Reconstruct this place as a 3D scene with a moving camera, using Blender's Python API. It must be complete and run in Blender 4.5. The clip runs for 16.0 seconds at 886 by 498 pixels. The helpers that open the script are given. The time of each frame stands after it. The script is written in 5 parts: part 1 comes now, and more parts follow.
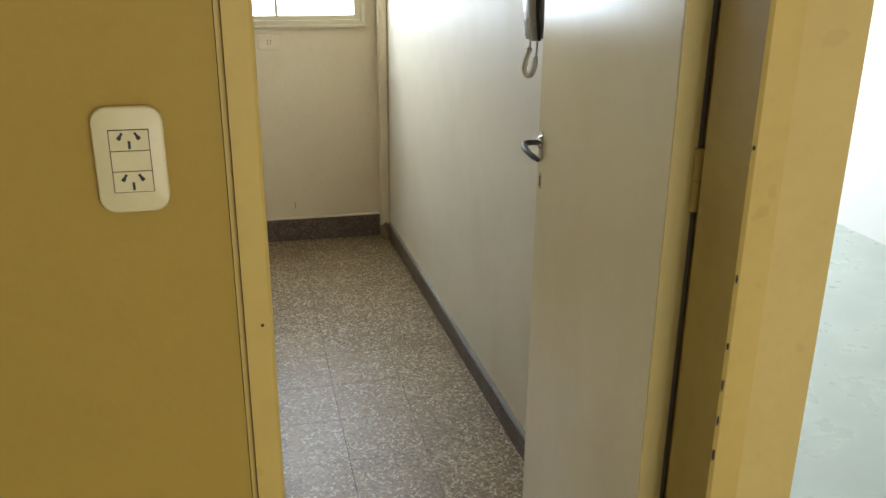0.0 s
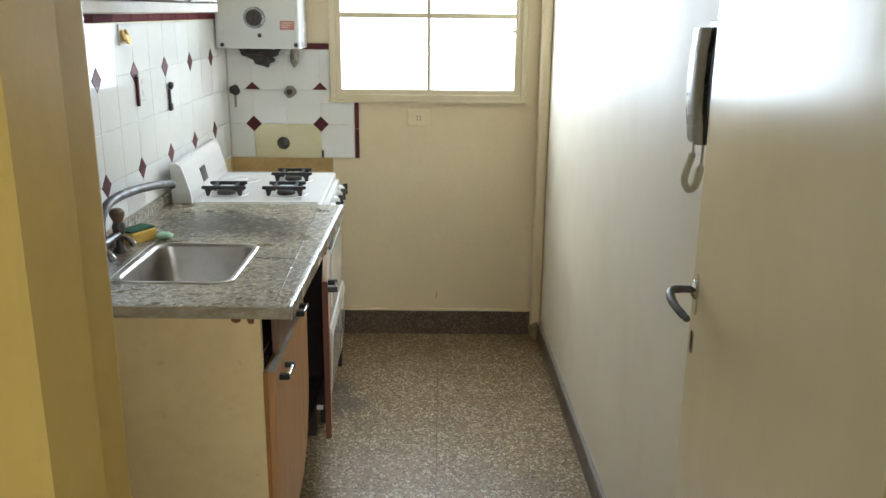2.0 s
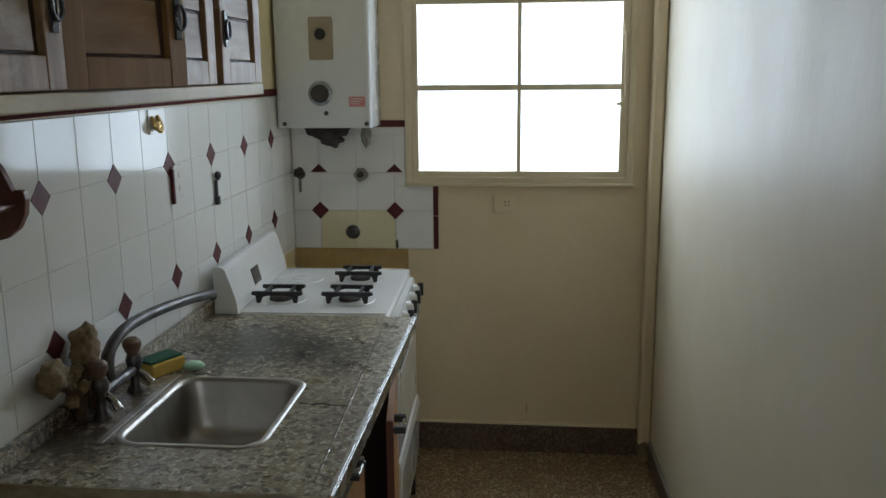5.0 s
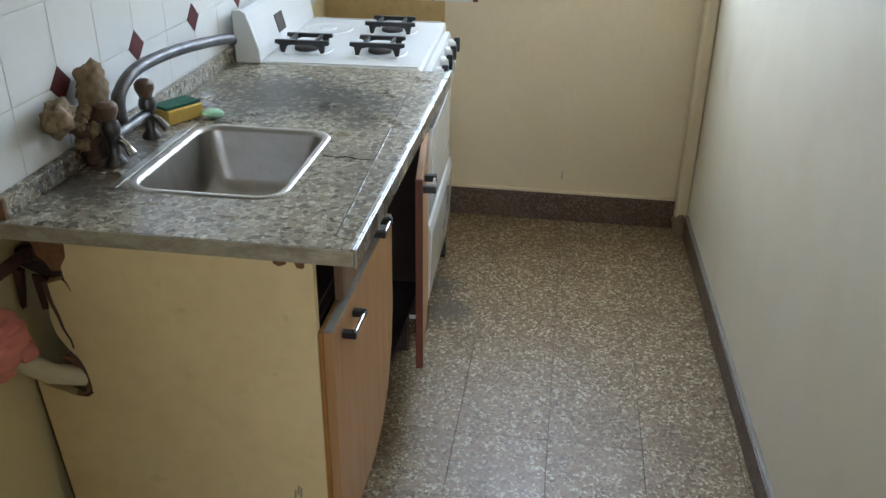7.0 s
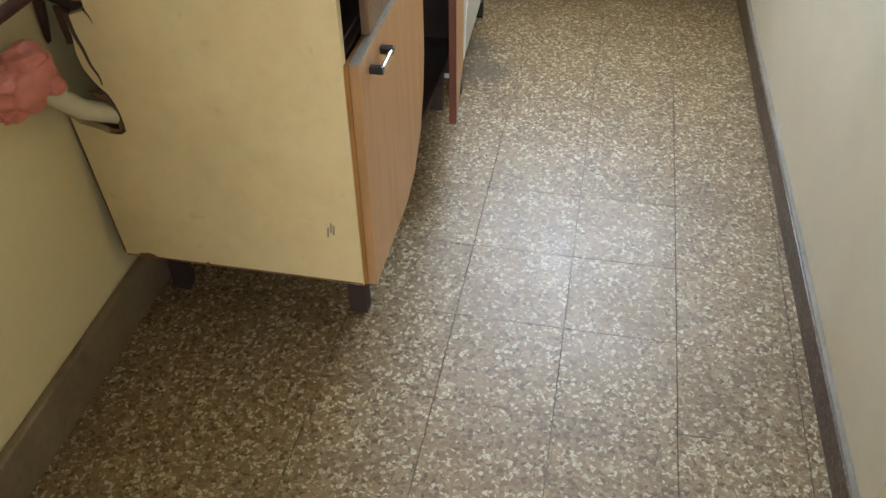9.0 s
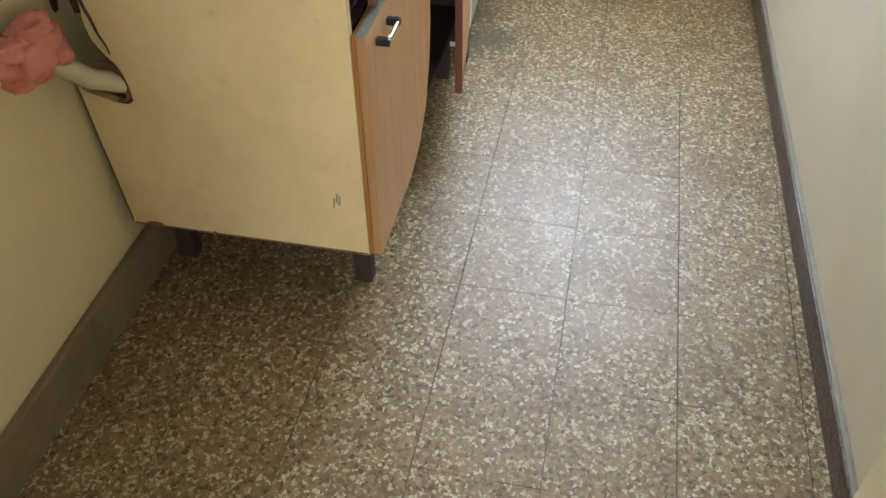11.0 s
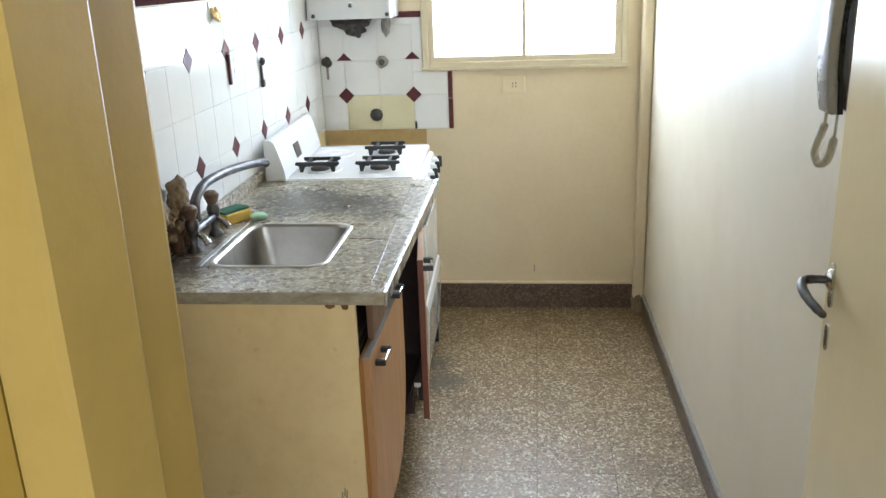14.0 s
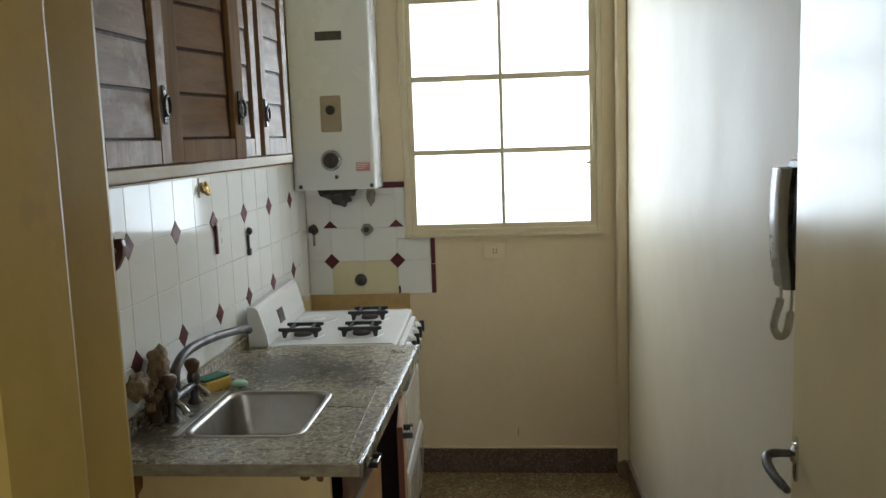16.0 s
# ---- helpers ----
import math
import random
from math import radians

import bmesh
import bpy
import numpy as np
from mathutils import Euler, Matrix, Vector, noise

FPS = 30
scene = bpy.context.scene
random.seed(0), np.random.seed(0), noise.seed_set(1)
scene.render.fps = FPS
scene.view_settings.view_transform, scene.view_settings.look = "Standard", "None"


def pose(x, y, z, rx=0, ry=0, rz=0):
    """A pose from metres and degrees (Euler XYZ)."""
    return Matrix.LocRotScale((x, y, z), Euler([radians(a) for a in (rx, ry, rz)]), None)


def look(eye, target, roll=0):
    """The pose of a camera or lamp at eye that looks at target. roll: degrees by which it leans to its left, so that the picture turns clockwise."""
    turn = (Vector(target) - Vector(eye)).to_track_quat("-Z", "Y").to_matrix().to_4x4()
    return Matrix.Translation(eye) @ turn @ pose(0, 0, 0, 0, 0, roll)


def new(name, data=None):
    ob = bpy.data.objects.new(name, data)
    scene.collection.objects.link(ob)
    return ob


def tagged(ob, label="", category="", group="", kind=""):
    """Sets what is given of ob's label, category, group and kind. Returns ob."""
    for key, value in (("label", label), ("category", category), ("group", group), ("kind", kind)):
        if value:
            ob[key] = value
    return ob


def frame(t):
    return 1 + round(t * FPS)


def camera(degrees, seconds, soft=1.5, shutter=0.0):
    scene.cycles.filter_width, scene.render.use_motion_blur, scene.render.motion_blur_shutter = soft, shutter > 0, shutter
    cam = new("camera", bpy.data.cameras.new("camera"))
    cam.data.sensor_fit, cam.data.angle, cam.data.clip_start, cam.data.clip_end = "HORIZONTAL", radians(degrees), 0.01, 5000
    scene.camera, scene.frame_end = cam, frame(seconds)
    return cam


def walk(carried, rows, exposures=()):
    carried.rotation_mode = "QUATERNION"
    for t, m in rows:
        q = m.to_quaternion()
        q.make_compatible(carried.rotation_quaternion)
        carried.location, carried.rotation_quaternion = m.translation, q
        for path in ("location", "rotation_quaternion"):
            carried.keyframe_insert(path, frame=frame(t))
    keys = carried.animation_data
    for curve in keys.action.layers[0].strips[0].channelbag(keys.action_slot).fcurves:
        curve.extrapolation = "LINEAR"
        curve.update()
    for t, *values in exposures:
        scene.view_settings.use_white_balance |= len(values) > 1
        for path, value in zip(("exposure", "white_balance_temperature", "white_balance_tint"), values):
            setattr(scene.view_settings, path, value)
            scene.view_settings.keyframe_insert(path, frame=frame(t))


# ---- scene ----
cam = camera(55.0, 16.0)
PATH = [
    (0, (0.724, -0.485, 1.536), (1.157, 1.347, 0.861), 0.4),
    (0.5, (0.753, -0.374, 1.539), (1.165, 1.481, 0.915), 0.0),
    (1, (0.79, -0.237, 1.554), (1.207, 1.64, 1.004), -1.4),
    (1.5, (0.884, -0.093, 1.539), (1.116, 1.813, 0.979), -0.8),
    (2, (0.981, 0.044, 1.543), (0.986, 1.97, 1.003), 0.6),
    (2.5, (0.998, 0.156, 1.536), (0.932, 2.085, 1.013), 0.6),
    (3, (0.987, 0.292, 1.56), (0.937, 2.25, 1.152), 0.3),
    (3.5, (0.949, 0.419, 1.569), (0.87, 2.384, 1.207), -0.1),
    (3.7, (0.942, 0.444, 1.573), (0.865, 2.41, 1.212), -0.8),
    (5.8, (0.964, 0.69, 1.578), (0.717, 2.598, 1.028), 0.1),
    (6, (0.959, 0.701, 1.572), (0.723, 2.589, 0.955), 0.4),
    (6.5, (0.949, 0.722, 1.525), (0.726, 2.55, 0.743), 0.8),
    (7, (0.946, 0.735, 1.497), (0.691, 2.499, 0.59), 0.7),
    (7.5, (0.952, 0.737, 1.47), (0.678, 2.445, 0.467), 0.5),
    (8, (0.957, 0.728, 1.45), (0.676, 2.388, 0.369), 0.0),
    (8.5, (0.97, 0.715, 1.43), (0.676, 2.295, 0.239), -0.1),
    (9, (0.979, 0.705, 1.407), (0.671, 2.183, 0.095), -0.9),
    (9.2, (0.981, 0.698, 1.391), (0.667, 2.14, 0.041), -1.0),
    (11.3, (0.978, 0.702, 1.429), (0.672, 2.123, 0.056), -0.7),
    (11.5, (1.006, 0.67, 1.412), (0.664, 2.169, 0.132), -1.7),
    (12, (0.984, 0.619, 1.467), (0.649, 2.258, 0.372), -1.7),
    (12.5, (0.966, 0.5, 1.507), (0.666, 2.258, 0.602), -1.8),
    (13, (0.936, 0.36, 1.518), (0.667, 2.174, 0.722), -2.7),
    (13.5, (0.937, 0.252, 1.538), (0.72, 2.114, 0.842), -2.8),
    (14, (0.97, 0.155, 1.556), (0.752, 2.044, 0.935), -2.1),
    (14.5, (1.014, 0.08, 1.551), (0.849, 1.963, 0.898), -2.4),
    (15, (1.026, 0.037, 1.569), (0.896, 1.973, 1.083), -2.6),
    (15.5, (1.024, 0.07, 1.584), (0.843, 2.031, 1.233), -2.2),
    (16, (1.007, 0.119, 1.594), (0.817, 2.093, 1.331), -2.0),
]
EXPOSURES = [(0, -0.35, 6030, 12), (1, -0.16, 6030, 12), (2, -0.36, 5930, 12), (3, -0.68, 5930, 12), (3.7, -1.28, 5930, 12), (5.8, -1.85, 5680, 12), (6.5, -0.9, 5350, 12), (7, -0.4, 5400, 13), (7.5, 0.05, 5600, 13), (9.2, 0.42, 5750, 13), (11.3, 0.52, 5750, 13), (12, 0.6, 5600, 13), (12.5, 0.62, 5550, 13), (13, 0.6, 5450, 14), (13.5, 0.35, 5630, 14), (14.5, 0.0, 5680, 14), (15.2, -0.4, 5930, 13), (16, -1.3, 6180, 12)]
walk(cam, [(t, look(eye, target, roll)) for t, eye, target, roll in PATH], EXPOSURES)
KITCHEN_W, HALL_FILL_W, ROOM_W = 46.0, 93.0, 110.0

# ---- world and large lights ----
world = bpy.data.worlds.new("sky_world")
scene.world = world
world.use_nodes = True
wn = world.node_tree.nodes
sky = wn.new("ShaderNodeTexSky")
sky.sky_type = "NISHITA"
sky.sun_disc = False
sky.sun_elevation = radians(50)
sky.sun_rotation = radians(150)
wn["Background"].inputs["Strength"].default_value = 0.12
world.node_tree.links.new(sky.outputs["Color"], wn["Background"].inputs["Color"])


def window_light(name, m, sx, sy, watts, colour):
    """Daylight that enters by a window opening."""
    d = bpy.data.lights.new(name, "AREA")
    d.shape, d.size, d.size_y, d.energy, d.color = "RECTANGLE", sx, sy, watts, colour
    ob = new(name, d)
    ob.matrix_world = m
    return ob


window_light("kitchen_daylight", look((0.915, 4.13, 1.72), (0.915, 2.0, 1.72)), 0.86, 1.10, KITCHEN_W, (0.84, 0.94, 0.99))
# added fill from an unseen opening, placed to light hall and cabinet side
window_light("balcony_daylight", look((2.0, -3.22, 1.25), (2.0, 0.0, 1.25)), 2.2, 2.1, HALL_FILL_W, (1.0, 0.94, 0.82))
window_light("bedroom_daylight", look((2.9, 5.22, 1.5), (2.9, 2.0, 1.5)), 1.6, 1.4, ROOM_W, (0.97, 0.99, 1.0))


# ---- materials ----
def node_mat(name):
    m = bpy.data.materials.new(name)
    m.use_nodes = True
    nt = m.node_tree
    return m, nt, nt.nodes["Principled BSDF"]


def mix_col(nt, fac, a, b):
    n = nt.nodes.new("ShaderNodeMix")
    n.data_type = "RGBA"
    if hasattr(fac, "links"):
        nt.links.new(fac, n.inputs[0])
    else:
        n.inputs[0].default_value = fac
    for sock, v in ((n.inputs[6], a), (n.inputs[7], b)):
        if hasattr(v, "links"):
            nt.links.new(v, sock)
        else:
            sock.default_value = (*v, 1)
    return n.outputs[2]


def ramp(nt, src, lo, hi):
    r = nt.nodes.new("ShaderNodeMapRange")
    r.inputs[1].default_value, r.inputs[2].default_value = lo, hi
    nt.links.new(src, r.inputs[0])
    return r.outputs[0]


def coords(nt, stretch=(1, 1, 1), vary=True):
    """Object coordinates in metres, shifted by the piece's own random number."""
    tc = nt.nodes.new("ShaderNodeTexCoord")
    mp = nt.nodes.new("ShaderNodeMapping")
    mp.inputs["Scale"].default_value = stretch
    nt.links.new(tc.outputs["Object"], mp.inputs["Vector"])
    if vary:
        info = nt.nodes.new("ShaderNodeObjectInfo")
        sc = nt.nodes.new("ShaderNodeMath")
        sc.operation = "MULTIPLY"
        sc.inputs[1].default_value = 37.0
        nt.links.new(info.outputs["Random"], sc.inputs[0])
        nt.links.new(sc.outputs[0], mp.inputs["Location"])
    return mp.outputs[0]


def noise_tex(nt, vec, scale, detail=4.0, rough=0.55):
    n = nt.nodes.new("ShaderNodeTexNoise")
    n.inputs["Scale"].default_value, n.inputs["Detail"].default_value, n.inputs["Roughness"].default_value = scale, detail, rough
    nt.links.new(vec, n.inputs["Vector"])
    return n.outputs["Fac"]


def bump(nt, bsdf, height, strength, dist=0.002):
    b = nt.nodes.new("ShaderNodeBump")
    b.inputs["Strength"].default_value, b.inputs["Distance"].default_value = strength, dist
    nt.links.new(height, b.inputs["Height"])
    nt.links.new(b.outputs[0], bsdf.inputs["Normal"])


def surface(name, base, dirt, rough=0.5, metal=0.0, big=2.5, fine=60.0, amount=0.35, relief=0.15, stretch=(1, 1, 1), coat=0.0, speck=0.0, gloss=0.5):
    """Base colour with large soft stains, fine grain, uneven gloss and fine relief."""
    m, nt, b = node_mat(name)
    v = coords(nt, stretch)
    large = ramp(nt, noise_tex(nt, v, big, 6.0, 0.6), 0.42, 0.78)
    small = noise_tex(nt, v, fine, 5.0, 0.65)
    fac = nt.nodes.new("ShaderNodeMath")
    fac.operation = "MULTIPLY"
    fac.inputs[1].default_value = amount
    nt.links.new(large, fac.inputs[0])
    c = mix_col(nt, fac.outputs[0], base, dirt)
    g = nt.nodes.new("ShaderNodeMath")
    g.operation = "MULTIPLY"
    g.inputs[1].default_value = amount * 0.5
    nt.links.new(ramp(nt, small, 0.45, 0.75), g.inputs[0])
    c = mix_col(nt, g.outputs[0], c, dirt)
    if speck:
        s = ramp(nt, noise_tex(nt, v, 22.0, 2.0, 0.4), 0.70, 0.74)
        k = nt.nodes.new("ShaderNodeMath")
        k.operation = "MULTIPLY"
        k.inputs[1].default_value = speck
        nt.links.new(s, k.inputs[0])
        c = mix_col(nt, k.outputs[0], c, tuple(x * 0.3 for x in dirt))
    nt.links.new(c, b.inputs["Base Color"])
    r = nt.nodes.new("ShaderNodeMapRange")
    r.inputs[3].default_value, r.inputs[4].default_value = max(rough - 0.08, 0.02), min(rough + 0.12, 1)
    nt.links.new(large, r.inputs[0])
    nt.links.new(r.outputs[0], b.inputs["Roughness"])
    b.inputs["Metallic"].default_value = metal
    b.inputs["Specular IOR Level"].default_value = gloss
    b.inputs["Coat Weight"].default_value = coat
    b.inputs["Coat Roughness"].default_value = 0.12
    if relief:
        bump(nt, b, small, relief)
    return m


def brushed_paint(name, base, dirt, rough, relief, stretch, cloudy, gloss, lumpy=0.16):
    """Enamel put on with a wide brush: upright streaks in gloss and relief."""
    m, nt, b = node_mat(name)
    v = coords(nt, stretch)
    streak = noise_tex(nt, v, 1.6, 6.0, 0.6)
    w = coords(nt, (1, 1, 1))
    cloud = ramp(nt, noise_tex(nt, w, 1.7, 5.0, 0.6), 0.45, 0.8)
    f = nt.nodes.new("ShaderNodeMath")
    f.operation = "MULTIPLY"
    f.inputs[1].default_value = cloudy
    nt.links.new(cloud, f.inputs[0])
    nt.links.new(mix_col(nt, f.outputs[0], base, dirt), b.inputs["Base Color"])
    r = nt.nodes.new("ShaderNodeMapRange")
    r.inputs[3].default_value, r.inputs[4].default_value = rough - 0.08, rough + 0.1
    nt.links.new(streak, r.inputs[0])
    nt.links.new(r.outputs[0], b.inputs["Roughness"])
    b.inputs["Specular IOR Level"].default_value = gloss
    height = streak
    if lumpy:
        lumps = nt.nodes.new("ShaderNodeMath")
        lumps.operation = "MULTIPLY_ADD"
        lumps.inputs[1].default_value = lumpy
        nt.links.new(noise_tex(nt, coords(nt, (1.6, 1.6, 1)), 34.0, 4.0, 0.6), lumps.inputs[0])
        nt.links.new(streak, lumps.inputs[2])
        height = lumps.outputs[0]
    bump(nt, b, height, relief, 0.010)
    return m


def chips(name, matrix, colours, scale, rough, matrix_share, relief=0.1, stain=None, warp=0.35, stain_fac=0.5, patches=(), in_room=False):
    """Terrazzo: chips of several colours in a cement, polished over."""
    m, nt, b = node_mat(name)
    v = coords(nt)
    wob = nt.nodes.new("ShaderNodeTexNoise")
    wob.inputs["Scale"].default_value = scale * 0.6
    nt.links.new(v, wob.inputs["Vector"])
    add = nt.nodes.new("ShaderNodeVectorMath")
    add.operation = "MULTIPLY_ADD"
    add.inputs[1].default_value = (warp / scale * 4,) * 3
    nt.links.new(wob.outputs["Color"], add.inputs[0])
    nt.links.new(v, add.inputs[2])
    vor = nt.nodes.new("ShaderNodeTexVoronoi")
    vor.inputs["Scale"].default_value = scale
    nt.links.new(add.outputs[0], vor.inputs["Vector"])
    sep = nt.nodes.new("ShaderNodeSeparateColor")
    nt.links.new(vor.outputs["Color"], sep.inputs[0])
    cr = nt.nodes.new("ShaderNodeValToRGB")
    cr.color_ramp.interpolation = "CONSTANT"
    els = cr.color_ramp.elements
    els[0].position, els[0].color = 0.0, (*colours[0], 1)
    els[1].position, els[1].color = 1.0 / len(colours), (*colours[1], 1)
    for k, c in enumerate(colours[2:], 2):
        e = els.new(k / len(colours))
        e.color = (*c, 1)
    nt.links.new(sep.outputs[0], cr.inputs[0])
    edge = nt.nodes.new("ShaderNodeTexVoronoi")
    edge.feature = "DISTANCE_TO_EDGE"
    edge.inputs["Scale"].default_value = scale
    nt.links.new(add.outputs[0], edge.inputs["Vector"])
    isle = ramp(nt, edge.outputs["Distance"], matrix_share, matrix_share + 0.06)
    c = mix_col(nt, isle, matrix, cr.outputs[0])
    fine = noise_tex(nt, v, scale * 3, 3.0, 0.6)
    c = mix_col(nt, ramp(nt, fine, 0.55, 0.95), c, matrix)
    if stain:
        big = ramp(nt, noise_tex(nt, v, 5.0, 6.0, 0.65), 0.50, 0.72)
        k = nt.nodes.new("ShaderNodeMath")
        k.operation = "MULTIPLY"
        k.inputs[1].default_value = stain_fac
        nt.links.new(big, k.inputs[0])
        c = mix_col(nt, k.outputs[0], c, stain)
    for at, reach, tone in patches:
        # a blackened worn patch with a ragged outline
        tc = nt.nodes.new("ShaderNodeNewGeometry" if in_room else "ShaderNodeTexCoord")
        dist = nt.nodes.new("ShaderNodeVectorMath")
        dist.operation = "DISTANCE"
        dist.inputs[1].default_value = at
        nt.links.new(tc.outputs["Position" if in_room else "Object"], dist.inputs[0])
        rag = nt.nodes.new("ShaderNodeMath")
        rag.operation = "MULTIPLY_ADD"
        rag.inputs[1].default_value = reach * 2.8
        nt.links.new(noise_tex(nt, v, 60.0, 4.0, 0.75), rag.inputs[0])
        nt.links.new(dist.outputs["Value"], rag.inputs[2])
        near = ramp(nt, rag.outputs[0], reach * 1.95, reach * 1.75)
        k = nt.nodes.new("ShaderNodeMath")
        k.operation = "MULTIPLY"
        k.inputs[1].default_value = 0.8
        nt.links.new(near, k.inputs[0])
        c = mix_col(nt, k.outputs[0], c, tone)
    nt.links.new(c, b.inputs["Base Color"])
    r = nt.nodes.new("ShaderNodeMapRange")
    r.inputs[3].default_value, r.inputs[4].default_value = rough - 0.08, rough + 0.18
    nt.links.new(noise_tex(nt, v, 9.0, 5.0, 0.6), r.inputs[0])
    nt.links.new(r.outputs[0], b.inputs["Roughness"])
    bump(nt, b, fine, relief, 0.001)
    return m


def timber(name, light, dark, rough=0.45, stretch=(14, 14, 1.2), coat=0.0, pore=0.4, bleach=None):
    m, nt, b = node_mat(name)
    v = coords(nt, stretch)
    grain = noise_tex(nt, v, 3.0, 8.0, 0.62)
    pores = noise_tex(nt, v, 26.0, 3.0, 0.7)
    c = mix_col(nt, ramp(nt, grain, 0.35, 0.68), light, dark)
    k = nt.nodes.new("ShaderNodeMath")
    k.operation = "MULTIPLY"
    k.inputs[1].default_value = pore
    nt.links.new(ramp(nt, pores, 0.5, 0.8), k.inputs[0])
    c = mix_col(nt, k.outputs[0], c, tuple(x * 0.5 for x in dark))
    if bleach:
        # worn pale blotches
        w = nt.nodes.new("ShaderNodeMath")
        w.operation = "MULTIPLY"
        w.inputs[1].default_value = 0.5
        nt.links.new(ramp(nt, noise_tex(nt, coords(nt, (1, 1, 1)), 9.0, 6.0, 0.65), 0.52, 0.68), w.inputs[0])
        c = mix_col(nt, w.outputs[0], c, bleach)
    nt.links.new(c, b.inputs["Base Color"])
    r = nt.nodes.new("ShaderNodeMapRange")
    r.inputs[3].default_value, r.inputs[4].default_value = rough - 0.08, rough + 0.15
    nt.links.new(grain, r.inputs[0])
    nt.links.new(r.outputs[0], b.inputs["Roughness"])
    b.inputs["Coat Weight"].default_value = coat
    bump(nt, b, pores, 0.12, 0.001)
    return m


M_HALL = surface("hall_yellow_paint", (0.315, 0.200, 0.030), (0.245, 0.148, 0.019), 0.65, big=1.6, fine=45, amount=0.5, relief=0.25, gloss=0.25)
M_FRAME = surface("door_frame_enamel", (0.44, 0.30, 0.074), (0.33, 0.21, 0.045), 0.52, big=3, fine=35, amount=0.45, relief=0.25, speck=0.12, gloss=0.3)
# cream-yellow, lighter than the frame to make up for missing hall light
M_HINGE_EDGE = surface("lightened_cream_edge_paint", (0.66, 0.50, 0.19), (0.50, 0.36, 0.12), 0.45, big=4, fine=40, amount=0.4, relief=0.2)
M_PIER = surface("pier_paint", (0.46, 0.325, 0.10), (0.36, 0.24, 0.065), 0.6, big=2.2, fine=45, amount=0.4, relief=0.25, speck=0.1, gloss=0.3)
M_LEFT = surface("kitchen_cream_paint", (0.82, 0.705, 0.41), (0.64, 0.51, 0.26), 0.5, big=2.0, fine=45, amount=0.3, relief=0.25)
M_FAR = surface("far_wall_cream_paint", (0.76, 0.64, 0.43), (0.60, 0.485, 0.29), 0.5, big=1.8, fine=45, amount=0.45, relief=0.25)
M_RIGHT = brushed_paint("right_wall_enamel", (0.79, 0.72, 0.575), (0.64, 0.545, 0.38), 0.50, 0.30, (3.2, 3.2, 1.3), 0.6, 0.5)
M_LEAF = brushed_paint("door_leaf_enamel", (0.83, 0.70, 0.44), (0.68, 0.54, 0.30), 0.20, 0.06, (6, 6, 0.8), 0.6, 0.28, 0.0)
M_WHITEWALL = surface("room_white_paint", (0.80, 0.80, 0.78), (0.68, 0.67, 0.63), 0.6, big=1.5, relief=0.15)
M_CEIL = surface("ceiling_paint", (0.78, 0.77, 0.72), (0.62, 0.60, 0.54), 0.7, big=1.5, relief=0.2)
M_TERRAZZO = chips("terrazzo", (0.205, 0.142, 0.068), [(0.285, 0.208, 0.108), (0.165, 0.102, 0.045), (0.47, 0.39, 0.245), (0.235, 0.152, 0.072), (0.335, 0.25, 0.138), (0.100, 0.058, 0.024), (0.265, 0.172, 0.082), (0.56, 0.48, 0.32), (0.19, 0.114, 0.054)], 124, 0.40, 0.035, relief=0.22, stain=(0.125, 0.076, 0.030), warp=0.6, stain_fac=0.5, patches=(((0.60, 3.20, 0.0), 0.20, (0.085, 0.066, 0.044)), ((0.55, 3.36, 0.0), 0.15, (0.085, 0.066, 0.044))), in_room=True)
M_BASE = chips("terrazzo_skirting", (0.105, 0.066, 0.042), [(0.155, 0.104, 0.068), (0.092, 0.058, 0.038), (0.19, 0.138, 0.095), (0.070, 0.044, 0.030)], 120, 0.4, 0.05, stain=(0.17, 0.125, 0.08), stain_fac=0.5)
M_BASE_WORN = surface("worn_painted_skirting", (0.25, 0.19, 0.115), (0.12, 0.082, 0.045), 0.5, big=7, fine=60, amount=0.8, relief=0.3)
M_JOINT = surface("floor_joint", (0.10, 0.072, 0.045), (0.06, 0.042, 0.028), 0.8)
M_PALEFLOOR = surface("pale_green_floor", (0.46, 0.52, 0.46), (0.36, 0.42, 0.37), 0.35, big=4, fine=90, amount=0.5, relief=0.1)
M_TILE = surface("white_glazed_tile", (0.80, 0.80, 0.77), (0.70, 0.68, 0.60), 0.12, big=3, fine=40, amount=0.3, relief=0.05, coat=0.3)
M_TILE_OLD = surface("yellowed_glazed_tile", (0.72, 0.66, 0.42), (0.60, 0.52, 0.30), 0.18, big=3, fine=40, amount=0.4, relief=0.05, coat=0.2)
M_MAROON = surface("maroon_glaze", (0.115, 0.028, 0.030), (0.07, 0.018, 0.02), 0.5, big=12, fine=90, amount=0.5, relief=0.05, gloss=0.2)
M_TRIM = surface("matt_maroon_trim", (0.115, 0.030, 0.030), (0.06, 0.017, 0.018), 0.85, big=12, fine=90, amount=0.5, relief=0.2, gloss=0.05)
M_GROUT = surface("grout", (0.78, 0.77, 0.73), (0.62, 0.60, 0.53), 0.85, big=6, fine=120)
